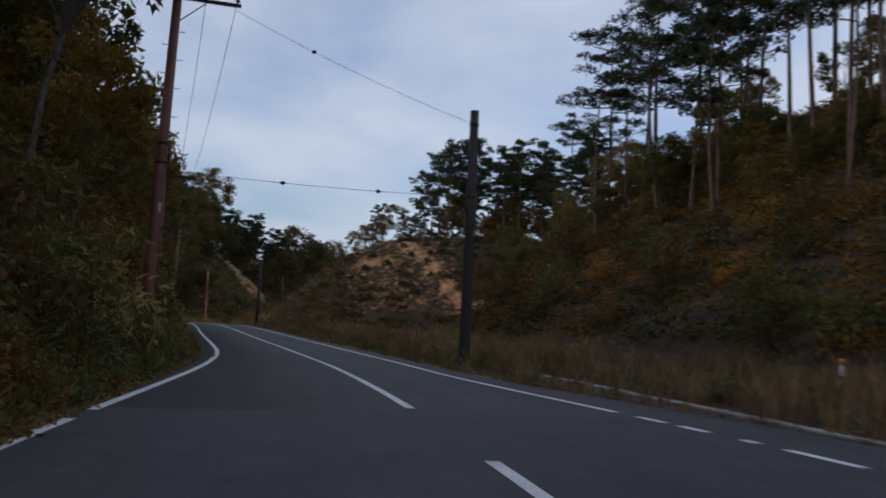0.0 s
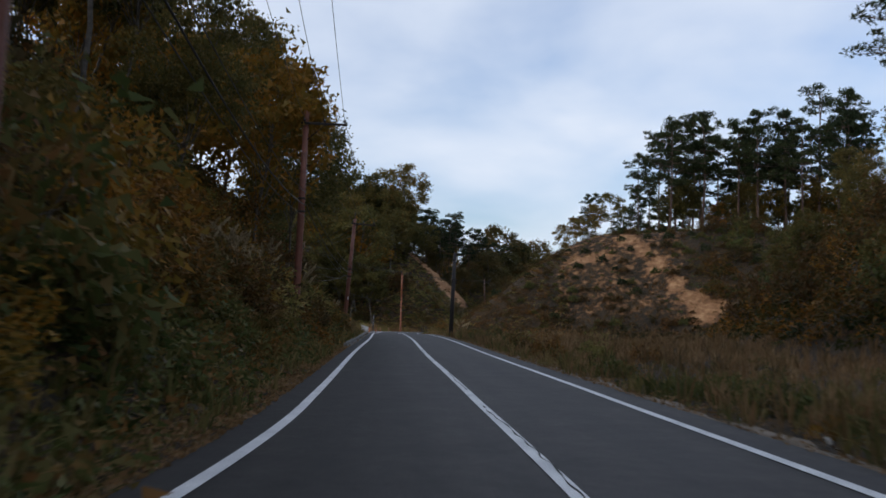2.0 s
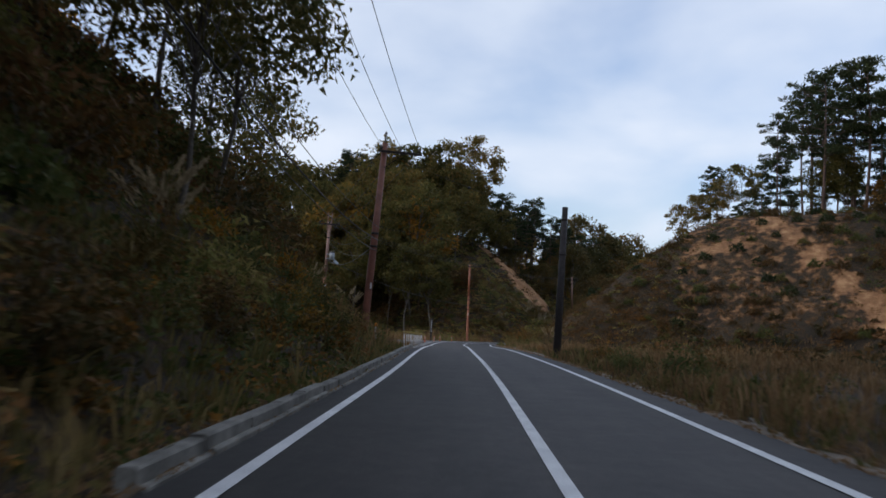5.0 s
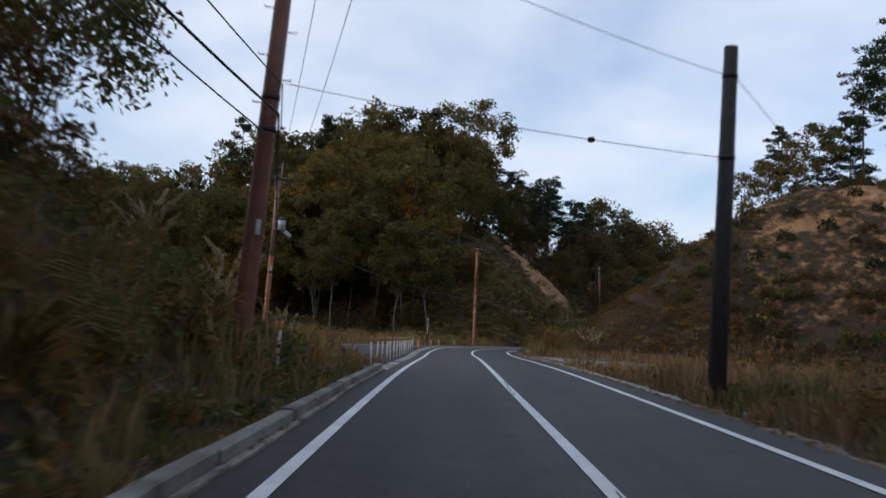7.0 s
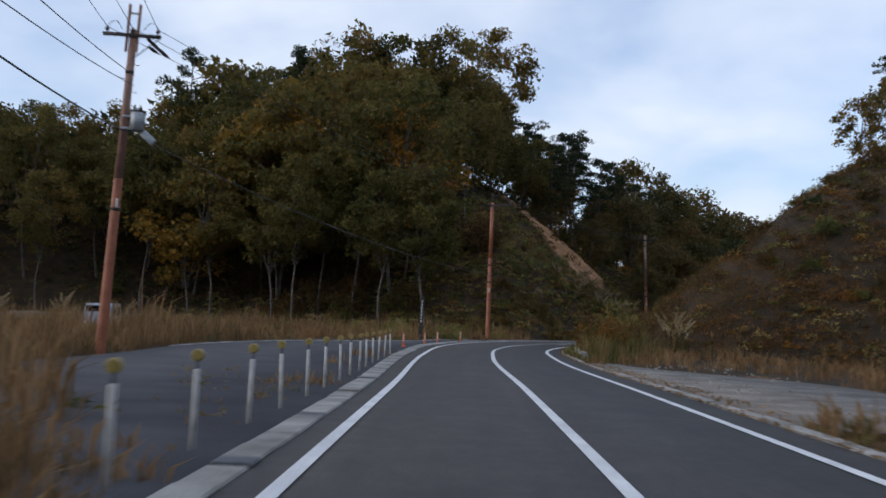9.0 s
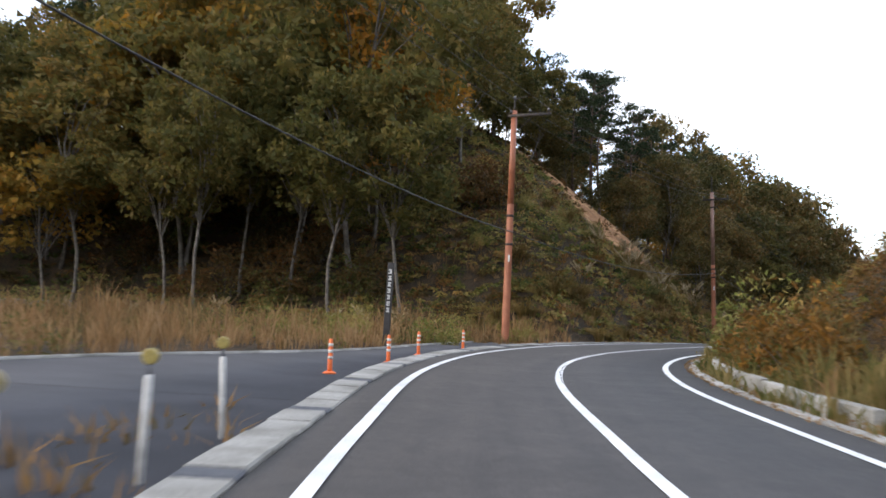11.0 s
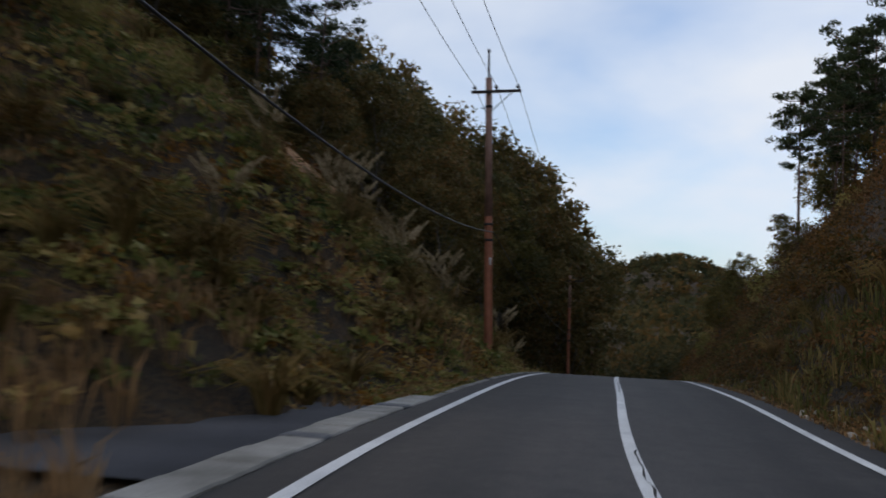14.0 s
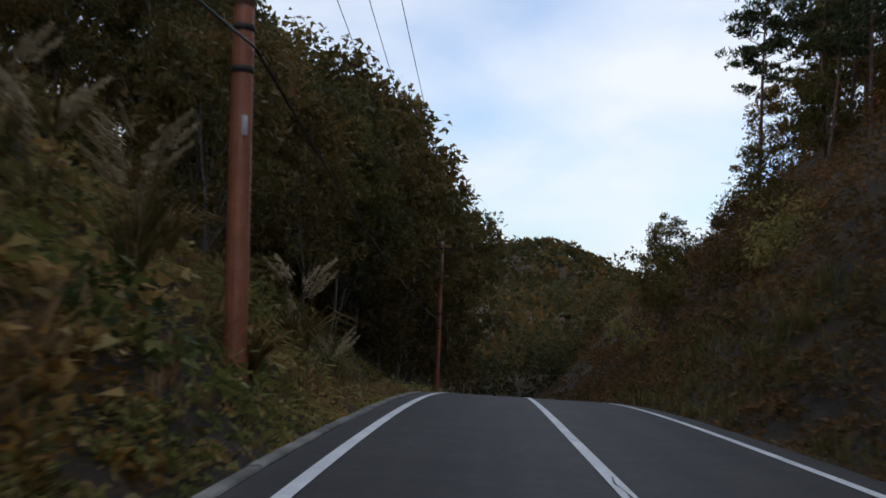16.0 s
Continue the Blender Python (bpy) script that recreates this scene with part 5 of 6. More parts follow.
cable(at_pole(pole_d, (0.2, 0, 5.5)), at_pole(pole_f, (0, 0, 5.05)), 0.1, 0.008, "span wire across the road with marker balls", (0.33, 0.68), "span_wire")
cable(at_pole(pole_f, (0.1, 0, 6.7)), (-11.5, 118, 0.2), 0.05, 0.008, "guy wire of the wooden pole", (), "guy_wire")


# ---- roadside things ----
def lay(thing_name, names, y0, y1, length, inner, outer, top, thick, mat, label, category, gap=0.02, skip=(), alt=None):
    """Blocks laid end to end along the road, each one a part of the row."""
    root = tagged(new(thing_name), label, category, kind="structure")
    k, y = 0, y0
    r = np.random.default_rng(int(y0 * 10))
    while y < y1 - 0.2:
        ye = min(y + (0.42 if alt and k % 5 == 3 else length), y1)
        if k not in skip:
            jig = r.normal(0, 0.008, 3)
            bm = bmesh.new()
            rows = []
            bev = 0.02
            for yy in (y + gap, ye - gap):
                d0, d1 = (q(yy) if callable(q) else q for q in (inner, outer))
                ring = [(d0 + jig[0], top - thick), (d0 + jig[0], top - bev + jig[1]), (d0 + bev + jig[0], top + jig[1]), (d1 - bev + jig[0], top + jig[1]), (d1 + jig[0], top - bev + jig[1]), (d1 + jig[0], top - thick)]
                rows.append([bm.verts.new([float(q) for q in on_road(yy, dd, uu)]) for dd, uu in ring])
            for i in range(5):
                bm.faces.new((rows[0][i], rows[0][i + 1], rows[1][i + 1], rows[1][i]))
            bm.faces.new(rows[0])
            bm.faces.new(rows[1][::-1])
            bmesh.ops.recalc_face_normals(bm, faces=bm.faces)
            use = alt if alt and k % 5 == 3 else mat
            part(names, bm, use, root, "dark drain grating" if use is alt else "", shade=False)
        k, y = k + 1, ye
    return root


M_VERGE = mottled("sandy_verge", (0.11, 0.085, 0.06), (0.24, 0.19, 0.145), 1.5, 0.95, 0, 0.5, 25, "World", 0.02)
M_GRAVEL = mottled("grey_gravel", (0.10, 0.09, 0.08), (0.24, 0.22, 0.2), 0.8, 0.95, 0, 0.7, 16, "World", 0.02)
M_MOSSY = mottled("mossy_concrete", (0.05, 0.05, 0.03), (0.16, 0.145, 0.11), 1.6, 0.9, 0, 0.5, 18, "World", 0.01)
M_DIRTY = mottled("dirty_concrete", (0.075, 0.07, 0.06), (0.26, 0.25, 0.225), 1.3, 0.9, 0, 0.5, 22, "World", 0.008)
M_GRATE = mottled("steel_grating", (0.06, 0.065, 0.08), (0.12, 0.125, 0.14), 10, 0.6, 0.5, 0.4, 50, "World")
lay("kerb", "kerb_stone", 66, 113, 1.95, -3.50, -3.32, 0.19, 0.5, M_DIRTY, "weathered concrete kerb beside the road", "kerb")
lay("kerb_ledge", "ledge_stone", 66, 113, 1.95, -3.316, -3.23, 0.06, 0.4, M_DIRTY, "worn lower lip of the concrete kerb", "kerb")
lay("gutter", "gutter_slab", 113, 194, 1.0, lambda y: -3.55 - 0.27 * float(smooth(122, 148, y)), lambda y: -3.17 - 0.14 * float(smooth(122, 148, y)), 0.03, 0.3, M_CONCRETE, "pale concrete gutter slabs with drain gratings", "gutter", 0.008, (), M_GRATE)
lay("road_edging", "edging_stone", 104, 180, 2.0, 3.22, 3.45, 0.04, 0.3, M_CONCRETE, "pale concrete edging of the road", "kerb", 0.012)
lay("road_edging", "edging_stone", 6, 27, 2.0, 5.4, 5.62, 0.02, 0.3, M_CONCRETE, "pale concrete edging of the junction", "kerb", 0.012)
lay("road_edging", "edging_stone", 194, 228, 2.0, -3.46, -3.305, 0.03, 0.3, M_DIRTY, "dirty concrete edging beside the crest", "kerb", 0.012)
lay("kerb", "kerb_stone", 153, 171, 1.95, 3.85, 4.05, 0.24, 0.6, M_CONCRETE, "mossy raised concrete kerb inside the bend", "kerb")
ribbon("verge", 24, 104, lambda y: half_right(y) + 0.01, lambda y: half_right(y) + 0.3 + 0.12 * np.sin(y * 1.3) + 0.08 * np.sin(y * 3.7), -0.015, M_VERGE, 0.4, 0.2, "sandy verge at the road's edge", "verge")
ribbon("sandy_track", 150, 182, lambda y: -34 + 0 * y, lambda y: -31.5 + 0.6 * np.sin(y * 0.4), 0.12, M_VERGE, 1.0, 0.4, "sandy track crossing the field", "track")
ribbon("lay_by", 115.5, 152.9, lot_edge, lambda y: -3.57 - 0.27 * smooth(122, 148, y), -0.03, M_LOT, 1.0, 0.25, "worn grey asphalt lay-by beside the road", "pavement")
ribbon("side_road", 153.1, 178, lot_edge, -3.84, -0.05, M_LOT, 1.0, 0.25, "grey asphalt mouth of a side road", "road")
ribbon("side_road_edging", 148, 176, lambda y: lot_edge(y) - 0.16, lambda y: lot_edge(y) - 0.004, 0.0, M_CONCRETE, 1.0, 0.2, "pale concrete edge of the side road", "kerb")
ribbon("gravel_lay_by", 126, 149, lambda y: 3.47 + 0 * y, lambda y: 9.4 - 4.6 * smooth(138, 149, y), -0.03, M_GRAVEL, 1.0, 0.25, "grey gravelled lay-by across the road", "pavement")
ribbon("paved_patch", 184, 192, lambda y: -6.4 + 0 * y, -3.84, -0.06, M_LOT, 1.0, 0.25, "dark asphalt patch at the foot of the slope", "pavement")


def guide_post():
    root = tagged(new("guide_post"), "white guide post with a round yellow reflector", "guide post", "guide posts beside the gutter")
    part("post", bm_tube([(0, 0, -0.3), (0, 0, 0.8), (0, 0, 0.815)], [0.031, 0.031, 0.024], 10), M_WHITE, root)
    part("neck", bm_tube([(0, 0, 0.8), (0, 0, 0.9)], 0.014, 6), M_GRATE, root)
    part("reflector", bm_tube([(0, -0.03, 0.95), (0, -0.022, 0.95), (0, 0.022, 0.95), (0, 0.03, 0.95)], [0.05, 0.062, 0.062, 0.05], 14), M_YELLOW, root, "round yellow reflector")
    return root


post = guide_post()
for k in range(15):
    y = 117.0 + 2.3 * k + rng.normal(0, 0.12)
    p = [float(q) for q in on_road(y, -4.0, -0.05)]
    m = pose(*p, rng.normal(0, 1.5), rng.normal(0, 1.5), 15)
    if k == 0:
        post.matrix_world = m
    else:
        copy_thing(post, m)


def delineator(x, y, z):
    root = tagged(new("delineator"), "orange rubber delineator post with white bands", "delineator", "orange delineators at the side road")
    part("base", bm_tube([(0, 0, 0), (0, 0, 0.03), (0, 0, 0.05)], [0.13, 0.12, 0.06], 16), M_ORANGE, root)
    part("tube", bm_tube([(0, 0, 0.03), (0, 0, 0.10), (0, 0, 0.62), (0, 0, 0.65)], [0.055, 0.045, 0.042, 0.03], 14), M_ORANGE, root)
    for h in (0.30, 0.42, 0.54):
        part("band", bm_tube([(0, 0, h - 0.028), (0, 0, h + 0.028)], 0.0475, 14), M_WHITE, root, "white reflecting band")
    root.matrix_world = pose(x, y, z, 0, 0, 0)
    return root


for x, y in ((-41.9, 156.9), (-42.1, 161.0), (-42.6, 165.1), (-42.6, 170.1)):
    delineator(x, y, float(road_z(y)) - float(bank(y)) * float(lateral(x, y)) - 0.05)

def edge_post(x, y, z, label):
    root = tagged(new("delineator"), label, "delineator", "roadside delineators")
    part("post", bm_tube([(0, 0, -0.4), (0, 0, 0.62), (0, 0, 0.635)], [0.05, 0.05, 0.04], 12), M_WHITE, root)
    part("band", bm_tube([(0, 0, 0.28), (0, 0, 0.36)], 0.0525, 12), M_BOARD, root, "black band")
    part("reflector", bm_tube([(0, 0, 0.63), (0, 0, 0.66), (0, 0, 0.78), (0, 0, 0.8)], [0.04, 0.075, 0.075, 0.05], 12), M_AMBER, root, "orange reflector cap")
    root.matrix_world = pose(x, y, z, 0, 2, 0)
    return root


M_AMBER = mottled("amber_reflector", (0.6, 0.2, 0.02), (0.8, 0.3, 0.04), 15, 0.35, 0, 0.1, 60)
edge_post(10.3, 25.6, float(ground(10.3, 25.6)) + 0.15, "white roadside delineator with an orange reflector in the grass")
ex, ey, ez = (float(q) for q in on_road(103.5, -4.7))
edge_post(ex, ey, 0.72, "white delineator with an orange cap standing in bank weeds")


# a small van parked behind the tall grass
def small_van():
    root = tagged(new("parked_van"), "small pale blue-grey van parked behind tall grass", "van")
    prof = [(-1.6, 0.35), (-1.62, 0.8), (-1.45, 0.98), (-1.05, 1.62), (-0.9, 1.68), (1.5, 1.7), (1.62, 1.6), (1.66, 0.9), (1.64, 0.35)]
    bm = bmesh.new()
    rings = []
    for sx, ins in ((-0.7, 0.06), (-0.66, 0.0), (0.66, 0.0), (0.7, 0.06)):
        rings.append([bm.verts.new((sx * (1.0 if z < 1.0 else 0.93), y, z - (ins if z > 1.5 else 0))) for y, z in prof])
    for a, b in zip(rings, rings[1:]):
        for i in range(len(prof)):
            j = (i + 1) % len(prof)
            bm.faces.new((a[i], a[j], b[j], b[i]))
    bm.faces.new(rings[0])
    bm.faces.new(rings[-1][::-1])
    bmesh.ops.recalc_face_normals(bm, faces=bm.faces)
    body = part("body", bm, M_VAN, root, shade=False)
    part("windscreen", bm_box((1.12, 0.02, 0.66), (0, 0, 0), 0.01), M_GLASS, body).matrix_local = pose(0, -1.27, 1.3, 32, 0, 0)
    part("rear_window", bm_box((1.1, 0.02, 0.5), (0, 1.655, 1.25), 0.01), M_GLASS, body)
    for sx in (-1, 1):
        part("side_window", bm_box((0.02, 0.8, 0.42), (sx * 0.672, -0.45, 1.3), 0.01), M_GLASS, body)
        part("side_window", bm_box((0.02, 1.1, 0.42), (sx * 0.672, 0.75, 1.3), 0.01), M_GLASS, body)
        part("tail_lamp", bm_box((0.1, 0.03, 0.3), (sx * 0.58, 1.66, 0.85), 0.01), M_ORANGE, body)
        part("headlamp", bm_box((0.2, 0.03, 0.14), (sx * 0.5, -1.62, 0.72), 0.01), M_WHITE, body)
        for wy in (-1.05, 1.1):
            wheel = part("wheel", bm_tube([(sx * 0.52, wy, 0.27), (sx * 0.55, wy, 0.27), (sx * 0.67, wy, 0.27), (sx * 0.7, wy, 0.27)], [0.24, 0.27, 0.27, 0.24], 18), M_TYRE, root)
            part("rim", bm_tube([(sx * 0.69, wy, 0.27), (sx * 0.71, wy, 0.27)], [0.16, 0.14], 14), M_GALV, wheel)
    return root


M_VAN = mottled("pale_blue_paint", (0.2, 0.24, 0.29), (0.28, 0.32, 0.37), 3, 0.35, 0.1, 0.03, 80)
M_TYRE = mottled("tyre_rubber", (0.015, 0.015, 0.015), (0.03, 0.03, 0.03), 10, 0.85, 0, 0.2, 60)
M_GLASS = mottled("dark_car_glass", (0.01, 0.012, 0.014), (0.02, 0.022, 0.025), 3, 0.08, 0, 0.0, 60)
van = small_van()
van.matrix_world = pose(-58.0, 156.0, float(ground(-58.0, 156.0)) - 0.02, 0, 0, 25)

sign = tagged(new("sign_post"), "black upright marker board with faded white lettering bars", "sign post")
part("board", bm_box((0.2, 0.14, 3.0), (0, 0, 1.1), 0.012), M_BOARD, sign)
for k in range(7):
    z = 2.32 - 0.2 * k
    bars = bm_box((0.10, 0.006, 0.035), (0, -0.074, z + 0.045), 0.0)
    bm_box((0.075, 0.006, 0.03), (0.01, -0.074, z - 0.005), 0.0, bars)
    bm_box((0.11, 0.006, 0.035), (0, -0.074, z - 0.055), 0.0, bars)
    bm_box((0.03, 0.006, 0.12), (0.02 - 0.02 * (k % 3), -0.0745, z), 0.0, bars)
    part("lettering_bar", bars, M_WHITE, sign, "white lettering bars", shade=False)
sign.matrix_world = pose(-44.8, 168.9, -0.25, 0, 1.5, 8)

wall_root = tagged(new("retaining_wall"), "mossy concrete retaining wall beside the crest", "wall", kind="structure")
part("face", bm_box((0.35, 3.2, 2.6), (0, 0, 0), 0.03), M_MOSSY, wall_root)
part("buttress", bm_box((0.5, 0.5, 2.4), (0.15, -1.3, -0.1), 0.03), M_MOSSY, wall_root)
wall_root.matrix_world = pose(-34.3, 221.0, -1.95, 0, -14, -18)


def pampas_meshes(seed):
    r = np.random.default_rng(seed)
    paths, pv = [], []
    for k in range(46):
        a, h, o = r.uniform(0, math.tau), r.uniform(0.9, 1.7), r.uniform(0.25, 0.9)
        t = np.linspace(0, 1, 5)[:, None]
        d = np.array([[math.cos(a), math.sin(a), 0]])
        pts = d * o * t ** 1.8 + np.array([[0, 0, h]]) * (t - 0.25 * t ** 3 * o)
        paths.append((pts + d * 0.08, [0.016, 0.014, 0.011, 0.007, 0.002]))
    lv, lf = tubes(paths, 3)
    pos, ax = [], []
    for k in range(9):
        a, h, o = r.uniform(0, math.tau), r.uniform(1.5, 2.3), r.uniform(0.2, 0.6)
        d = np.array([math.cos(a), math.sin(a), 0])
        root, tip = d * o * 0.7 + np.array([0, 0, h - 0.45]), d * (o + 0.25) + np.array([0, 0, h - 0.05])
        pv.append((np.stack([d * 0.05, d * o * 0.4 + np.array([0, 0, h * 0.5]), root, tip]), [0.008, 0.007, 0.006, 0.003]))
        n = 60
        t = r.random((n, 1))
        pos.append(root + (tip - root) * t + r.normal(size=(n, 3)) * 0.045 * (1.1 - t))
        ax.append(np.repeat((tip - root)[None], n, 0) + r.normal(size=(n, 3)) * 0.16)
    sv, sf = tubes(pv, 4)
    pos, ax = np.concatenate(pos), np.concatenate(ax)
    v, f = leaves(pos, 0.16, 0.035, r, ax)
    return mesh_from("pampas_blades", np.concatenate([lv]), lf, L_GRASS), mesh_from("pampas_stalks", sv, sf, L_DRY), mesh_from("pampas_plumes", v, f, L_PLUME)


def pampas(meshes):
    root = tagged(new("pampas_grass"), "clump of pampas grass with pale feathery plumes", "pampas grass", "pampas clumps")
    for n, me in zip(("leaf_tuft", "stalk_bundle", "plume_head"), meshes):
        child(n, me, root)
    return root


PAMPAS = [pampas(pampas_meshes(301 + k)) for k in range(3)]
places = [(float(road_x(y)) - D, y) for y, D in ((105, 6.6), (107, 7.5), (109.5, 8.4), (111, 6.4), (113.5, 9.5), (112, 11), (116, 13.2), (119, 14), (123, 13.5), (108, 10.2), (104, 8.5), (126, 15))]
places += [(-66 + 2.6 * k + rng.normal(0, 0.8), 180.5 + rng.normal(0, 1.5)) for k in range(8)]
places += [(float(road_x(y)) - D, y) for y, D in ((150, 20), (147, 22), (155, 19), (203, 7.5), (206, 6.6), (209, 8.8), (201, 9), (219, 5.2), (222, 5.0), (196, 8), (212, 7), (207.5, 9.4), (208, 7.4), (210.5, 8.6), (211, 10.2), (214, 8.4), (213, 6.2), (216, 7.2), (46, 6.6), (52, 6.5), (53.5, 7.2), (60, 6.8), (74, 6.6))]
places += [(float(road_x(y)) + D, y) for y, D in ((160, 8.5), (163, 9.2))]
for x, y in places:
    ob = copy_thing(PAMPAS[rng.integers(3)], pose(x, y, float(ground(x, y)) - 0.05, 0, 0, rng.uniform(0, 360)))
    ob.matrix_basis = ob.matrix_basis @ Matrix.Scale(rng.uniform(0.8, 1.15) * (0.62 if 172 < y < 190 else 1.0), 4)


def tussock_mesh(seed):
    r = np.random.default_rng(seed)
    paths = []
    for k in range(60):
        a, h, o = r.uniform(0, math.tau), r.uniform(0.6, 1.2), r.uniform(0.3, 1.0)
        t = np.linspace(0, 1, 4)[:, None]
        d = np.array([[math.cos(a), math.sin(a), 0]])
        paths.append((d * (0.06 + o * t ** 1.6) + np.array([[0, 0, h]]) * (1.5 * t - 1.0 * t ** 2.4), [0.014, 0.013, 0.010, 0.002]))
    v, f = tubes(paths, 3)
    return mesh_from("tussock_blades", v, f, L_TUSSOCK)


L_TUSSOCK = leaf_material("yellowing_grass", [(0.12, 0.095, 0.03), (0.2, 0.14, 0.045), (0.29, 0.185, 0.068), (0.34, 0.215, 0.09)], 0.4, 0.6, 0.3)
TUSSOCKS = [tussock_mesh(351 + k) for k in range(3)]
for k in range(84):
    if k < 8:
        y, D = rng.uniform(190, 212), -rng.uniform(5.0, 8.5)
    elif k < 60:
        y, D = rng.uniform(186, 232), -rng.uniform(4.8, 13)
    elif k < 74:
        y, D = rng.uniform(20, 105), -rng.uniform(4.5, 6.5)
    else:
        y, D = rng.uniform(158, 215), rng.uniform(4.6, 9)
    x = float(road_x(y)) + D
    ob = tagged(new("grass_tussock", TUSSOCKS[k % 3]), "arching tussock of yellowing grass on the slope", "grass tussock", "grass tussocks")
    ob.matrix_world = pose(x, y, float(ground(x, y)) - 0.04, 0, 0, rng.uniform(0, 360)) @ Matrix.Scale(rng.uniform(0.8, 1.4) * (1.15 if k < 60 else 1.0), 4)
for p in PAMPAS:
    for o in (p, *p.children_recursive):
        bpy.data.objects.remove(o)


def shrub_mesh(seed, mat, leaf=0.16):
    r = np.random.default_rng(seed)
    n = 420
    u = unit(r.normal(size=(n, 3)))
    u[:, 2] = np.abs(u[:, 2])
    lump = 0.75 + 0.35 * np.sin(u[:, :1] * 5 + seed) * np.cos(u[:, 1:2] * 4 + seed)
    p = u * lump * r.uniform(0.5, 1.0, (n, 1)) ** 0.5 * np.array([0.75, 0.75, 0.8])
    v, f = leaves(p, leaf * r.uniform(0.7, 1.3, n), leaf * 0.5, r, u + r.normal(size=(n, 3)) * 0.6)
    tv, tf = tubes([(np.array([[0, 0, -0.15], [0.03, 0.02, 0.25], [0.3 * math.cos(a), 0.3 * math.sin(a), 0.5]]), [0.03, 0.02, 0.01]) for a in (0.3, 2.3, 4.4)], 5)
    return mesh_from("shrub_stems", tv, tf, M_BARK), mesh_from("shrub_foliage", v, f, mat)


def bush_mesh(seed, mat, leaf, lumps, per, aspect=0.5):
    """A spreading bush: stems, and lumps of leaves that hang outwards."""
    r = np.random.default_rng(seed)
    pos, ax, stems = [], [], []
    for k in range(lumps):
        a, o = r.uniform(0, math.tau), r.uniform(0.0, 1.0) ** 0.6
        c = np.array([math.cos(a) * o, math.sin(a) * o, r.uniform(0.25, 1.25) * (1.15 - 0.6 * o)])
        rr = r.uniform(0.28, 0.55)
        n = int(per * rr / 0.4)
        u = unit(r.normal(size=(n, 3)) + np.array([0, 0, 0.35]))
        pos.append(c + u * rr * r.uniform(0.45, 1.05, (n, 1)) * np.array([1, 1, 0.8]))
        ax.append(u * np.array([1, 1, 0.4]) + r.normal(size=(n, 3)) * 0.5)
        stems.append((np.stack([np.array([0.1 * math.cos(a), 0.1 * math.sin(a), -0.3]), c * np.array([0.45, 0.45, 0.6]), c]), [0.022, 0.016, 0.006]))
    n = 26 * 6
    a = r.uniform(0, math.tau, n)
    shoot = np.stack([np.cos(a) * r.random(n) * 1.2, np.sin(a) * r.random(n) * 1.2, r.uniform(0.7, 1.75, n)], 1)
    pos.append(shoot)
    ax.append(np.stack([np.cos(a) * 0.4, np.sin(a) * 0.4, r.uniform(-0.3, 1, n)], 1))
    pos, ax = np.concatenate(pos), np.concatenate(ax)
    n = len(pos)
    v, f = leaves(pos, leaf * r.uniform(0.6, 1.4, n), leaf * aspect * r.uniform(0.7, 1.3, n), r, ax, 0.45)
    tv, tf = tubes(stems, 3)
    return mesh_from("bush_stems", tv, tf, M_BARK), mesh_from("bush_foliage", v, f, mat)


def shrub(meshes, label, kind="shrub"):
    root = tagged(new(kind), label, kind.replace("_", " "), "shrubs on the bare hill")
    child("woody_base", meshes[0], root)
    child("foliage", meshes[1], root)
    return root


SHRUBS = [shrub(shrub_mesh(331, L_UNDER), "dark green shrub on the sandy slope"), shrub(shrub_mesh(332, L_PINE), "dark pine shrub on the sandy slope"), shrub(shrub_mesh(333, L_BRUSH), "brown-green shrub on the sandy slope")]
made = 0
for k in range(900):
    x, y = rng.uniform(-27, 14), rng.uniform(164, 192)
    hp = hill_parts(x, y)
    if hp[6] < 1.0 or fbm(x / 5, y / 5, 61) < 0.4 or float(bare_mask(x, y)) > 0.75 or not free(x, y, 1.3):
        continue
    ob = copy_thing(SHRUBS[rng.integers(3)], pose(x, y, float(ground(x, y)) - 0.05, 0, 0, rng.uniform(0, 360)))
    ob.matrix_basis = ob.matrix_basis @ Matrix.Scale(rng.uniform(0.7, 1.7), 4)
    made += 1
    if made > 150:
        break
BUSHES = [shrub(shrub_mesh(341, L_RUST, 0.13), "rust-coloured autumn bush on the roadside bank"), shrub(shrub_mesh(342, L_UNDER, 0.15), "leafy green bush on the roadside bank"), shrub(shrub_mesh(343, L_AUTUMN, 0.13), "yellow-orange autumn bush on the roadside bank")]
for p in BUSHES:
    p["group"] = "bushes along the road"
for k in range(110 + 24):
    if k >= 110:
        y, D = rng.uniform(28, 120), rng.uniform(4.4, 6.2)
        x = float(road_x(y)) + D
    elif k < 66:
        y, D = rng.uniform(14, 104), rng.uniform(4.9, 9)
        x = float(road_x(y)) - D
    elif k < 88:
        y, D = rng.uniform(32, 122), rng.uniform(5, 8)
        x = float(road_x(y)) + D
    else:
        y, D = rng.uniform(155, 225), rng.uniform(5.6, 9)
        x = float(road_x(y)) + D
    if 104 <= k < 110:
        y, D = 160 + 3 * (k - 104), 5.0
        x = float(road_x(y)) + D
    if k < 104 and not free(x, y, 1.2):
        continue
    ob = copy_thing(BUSHES[k % 2 if 104 <= k < 110 else (0, 1, 1, 0, 1, 2)[k % 6]], pose(x, y, float(ground(x, y)) - 0.1, 0, 0, rng.uniform(0, 360)))
    ob.matrix_basis = ob.matrix_basis @ Matrix.Scale(rng.uniform(0.7, 1.5) * (0.65 if k >= 110 else 1.5 if k >= 104 else 0.7 if k >= 66 else 1.0), 4)
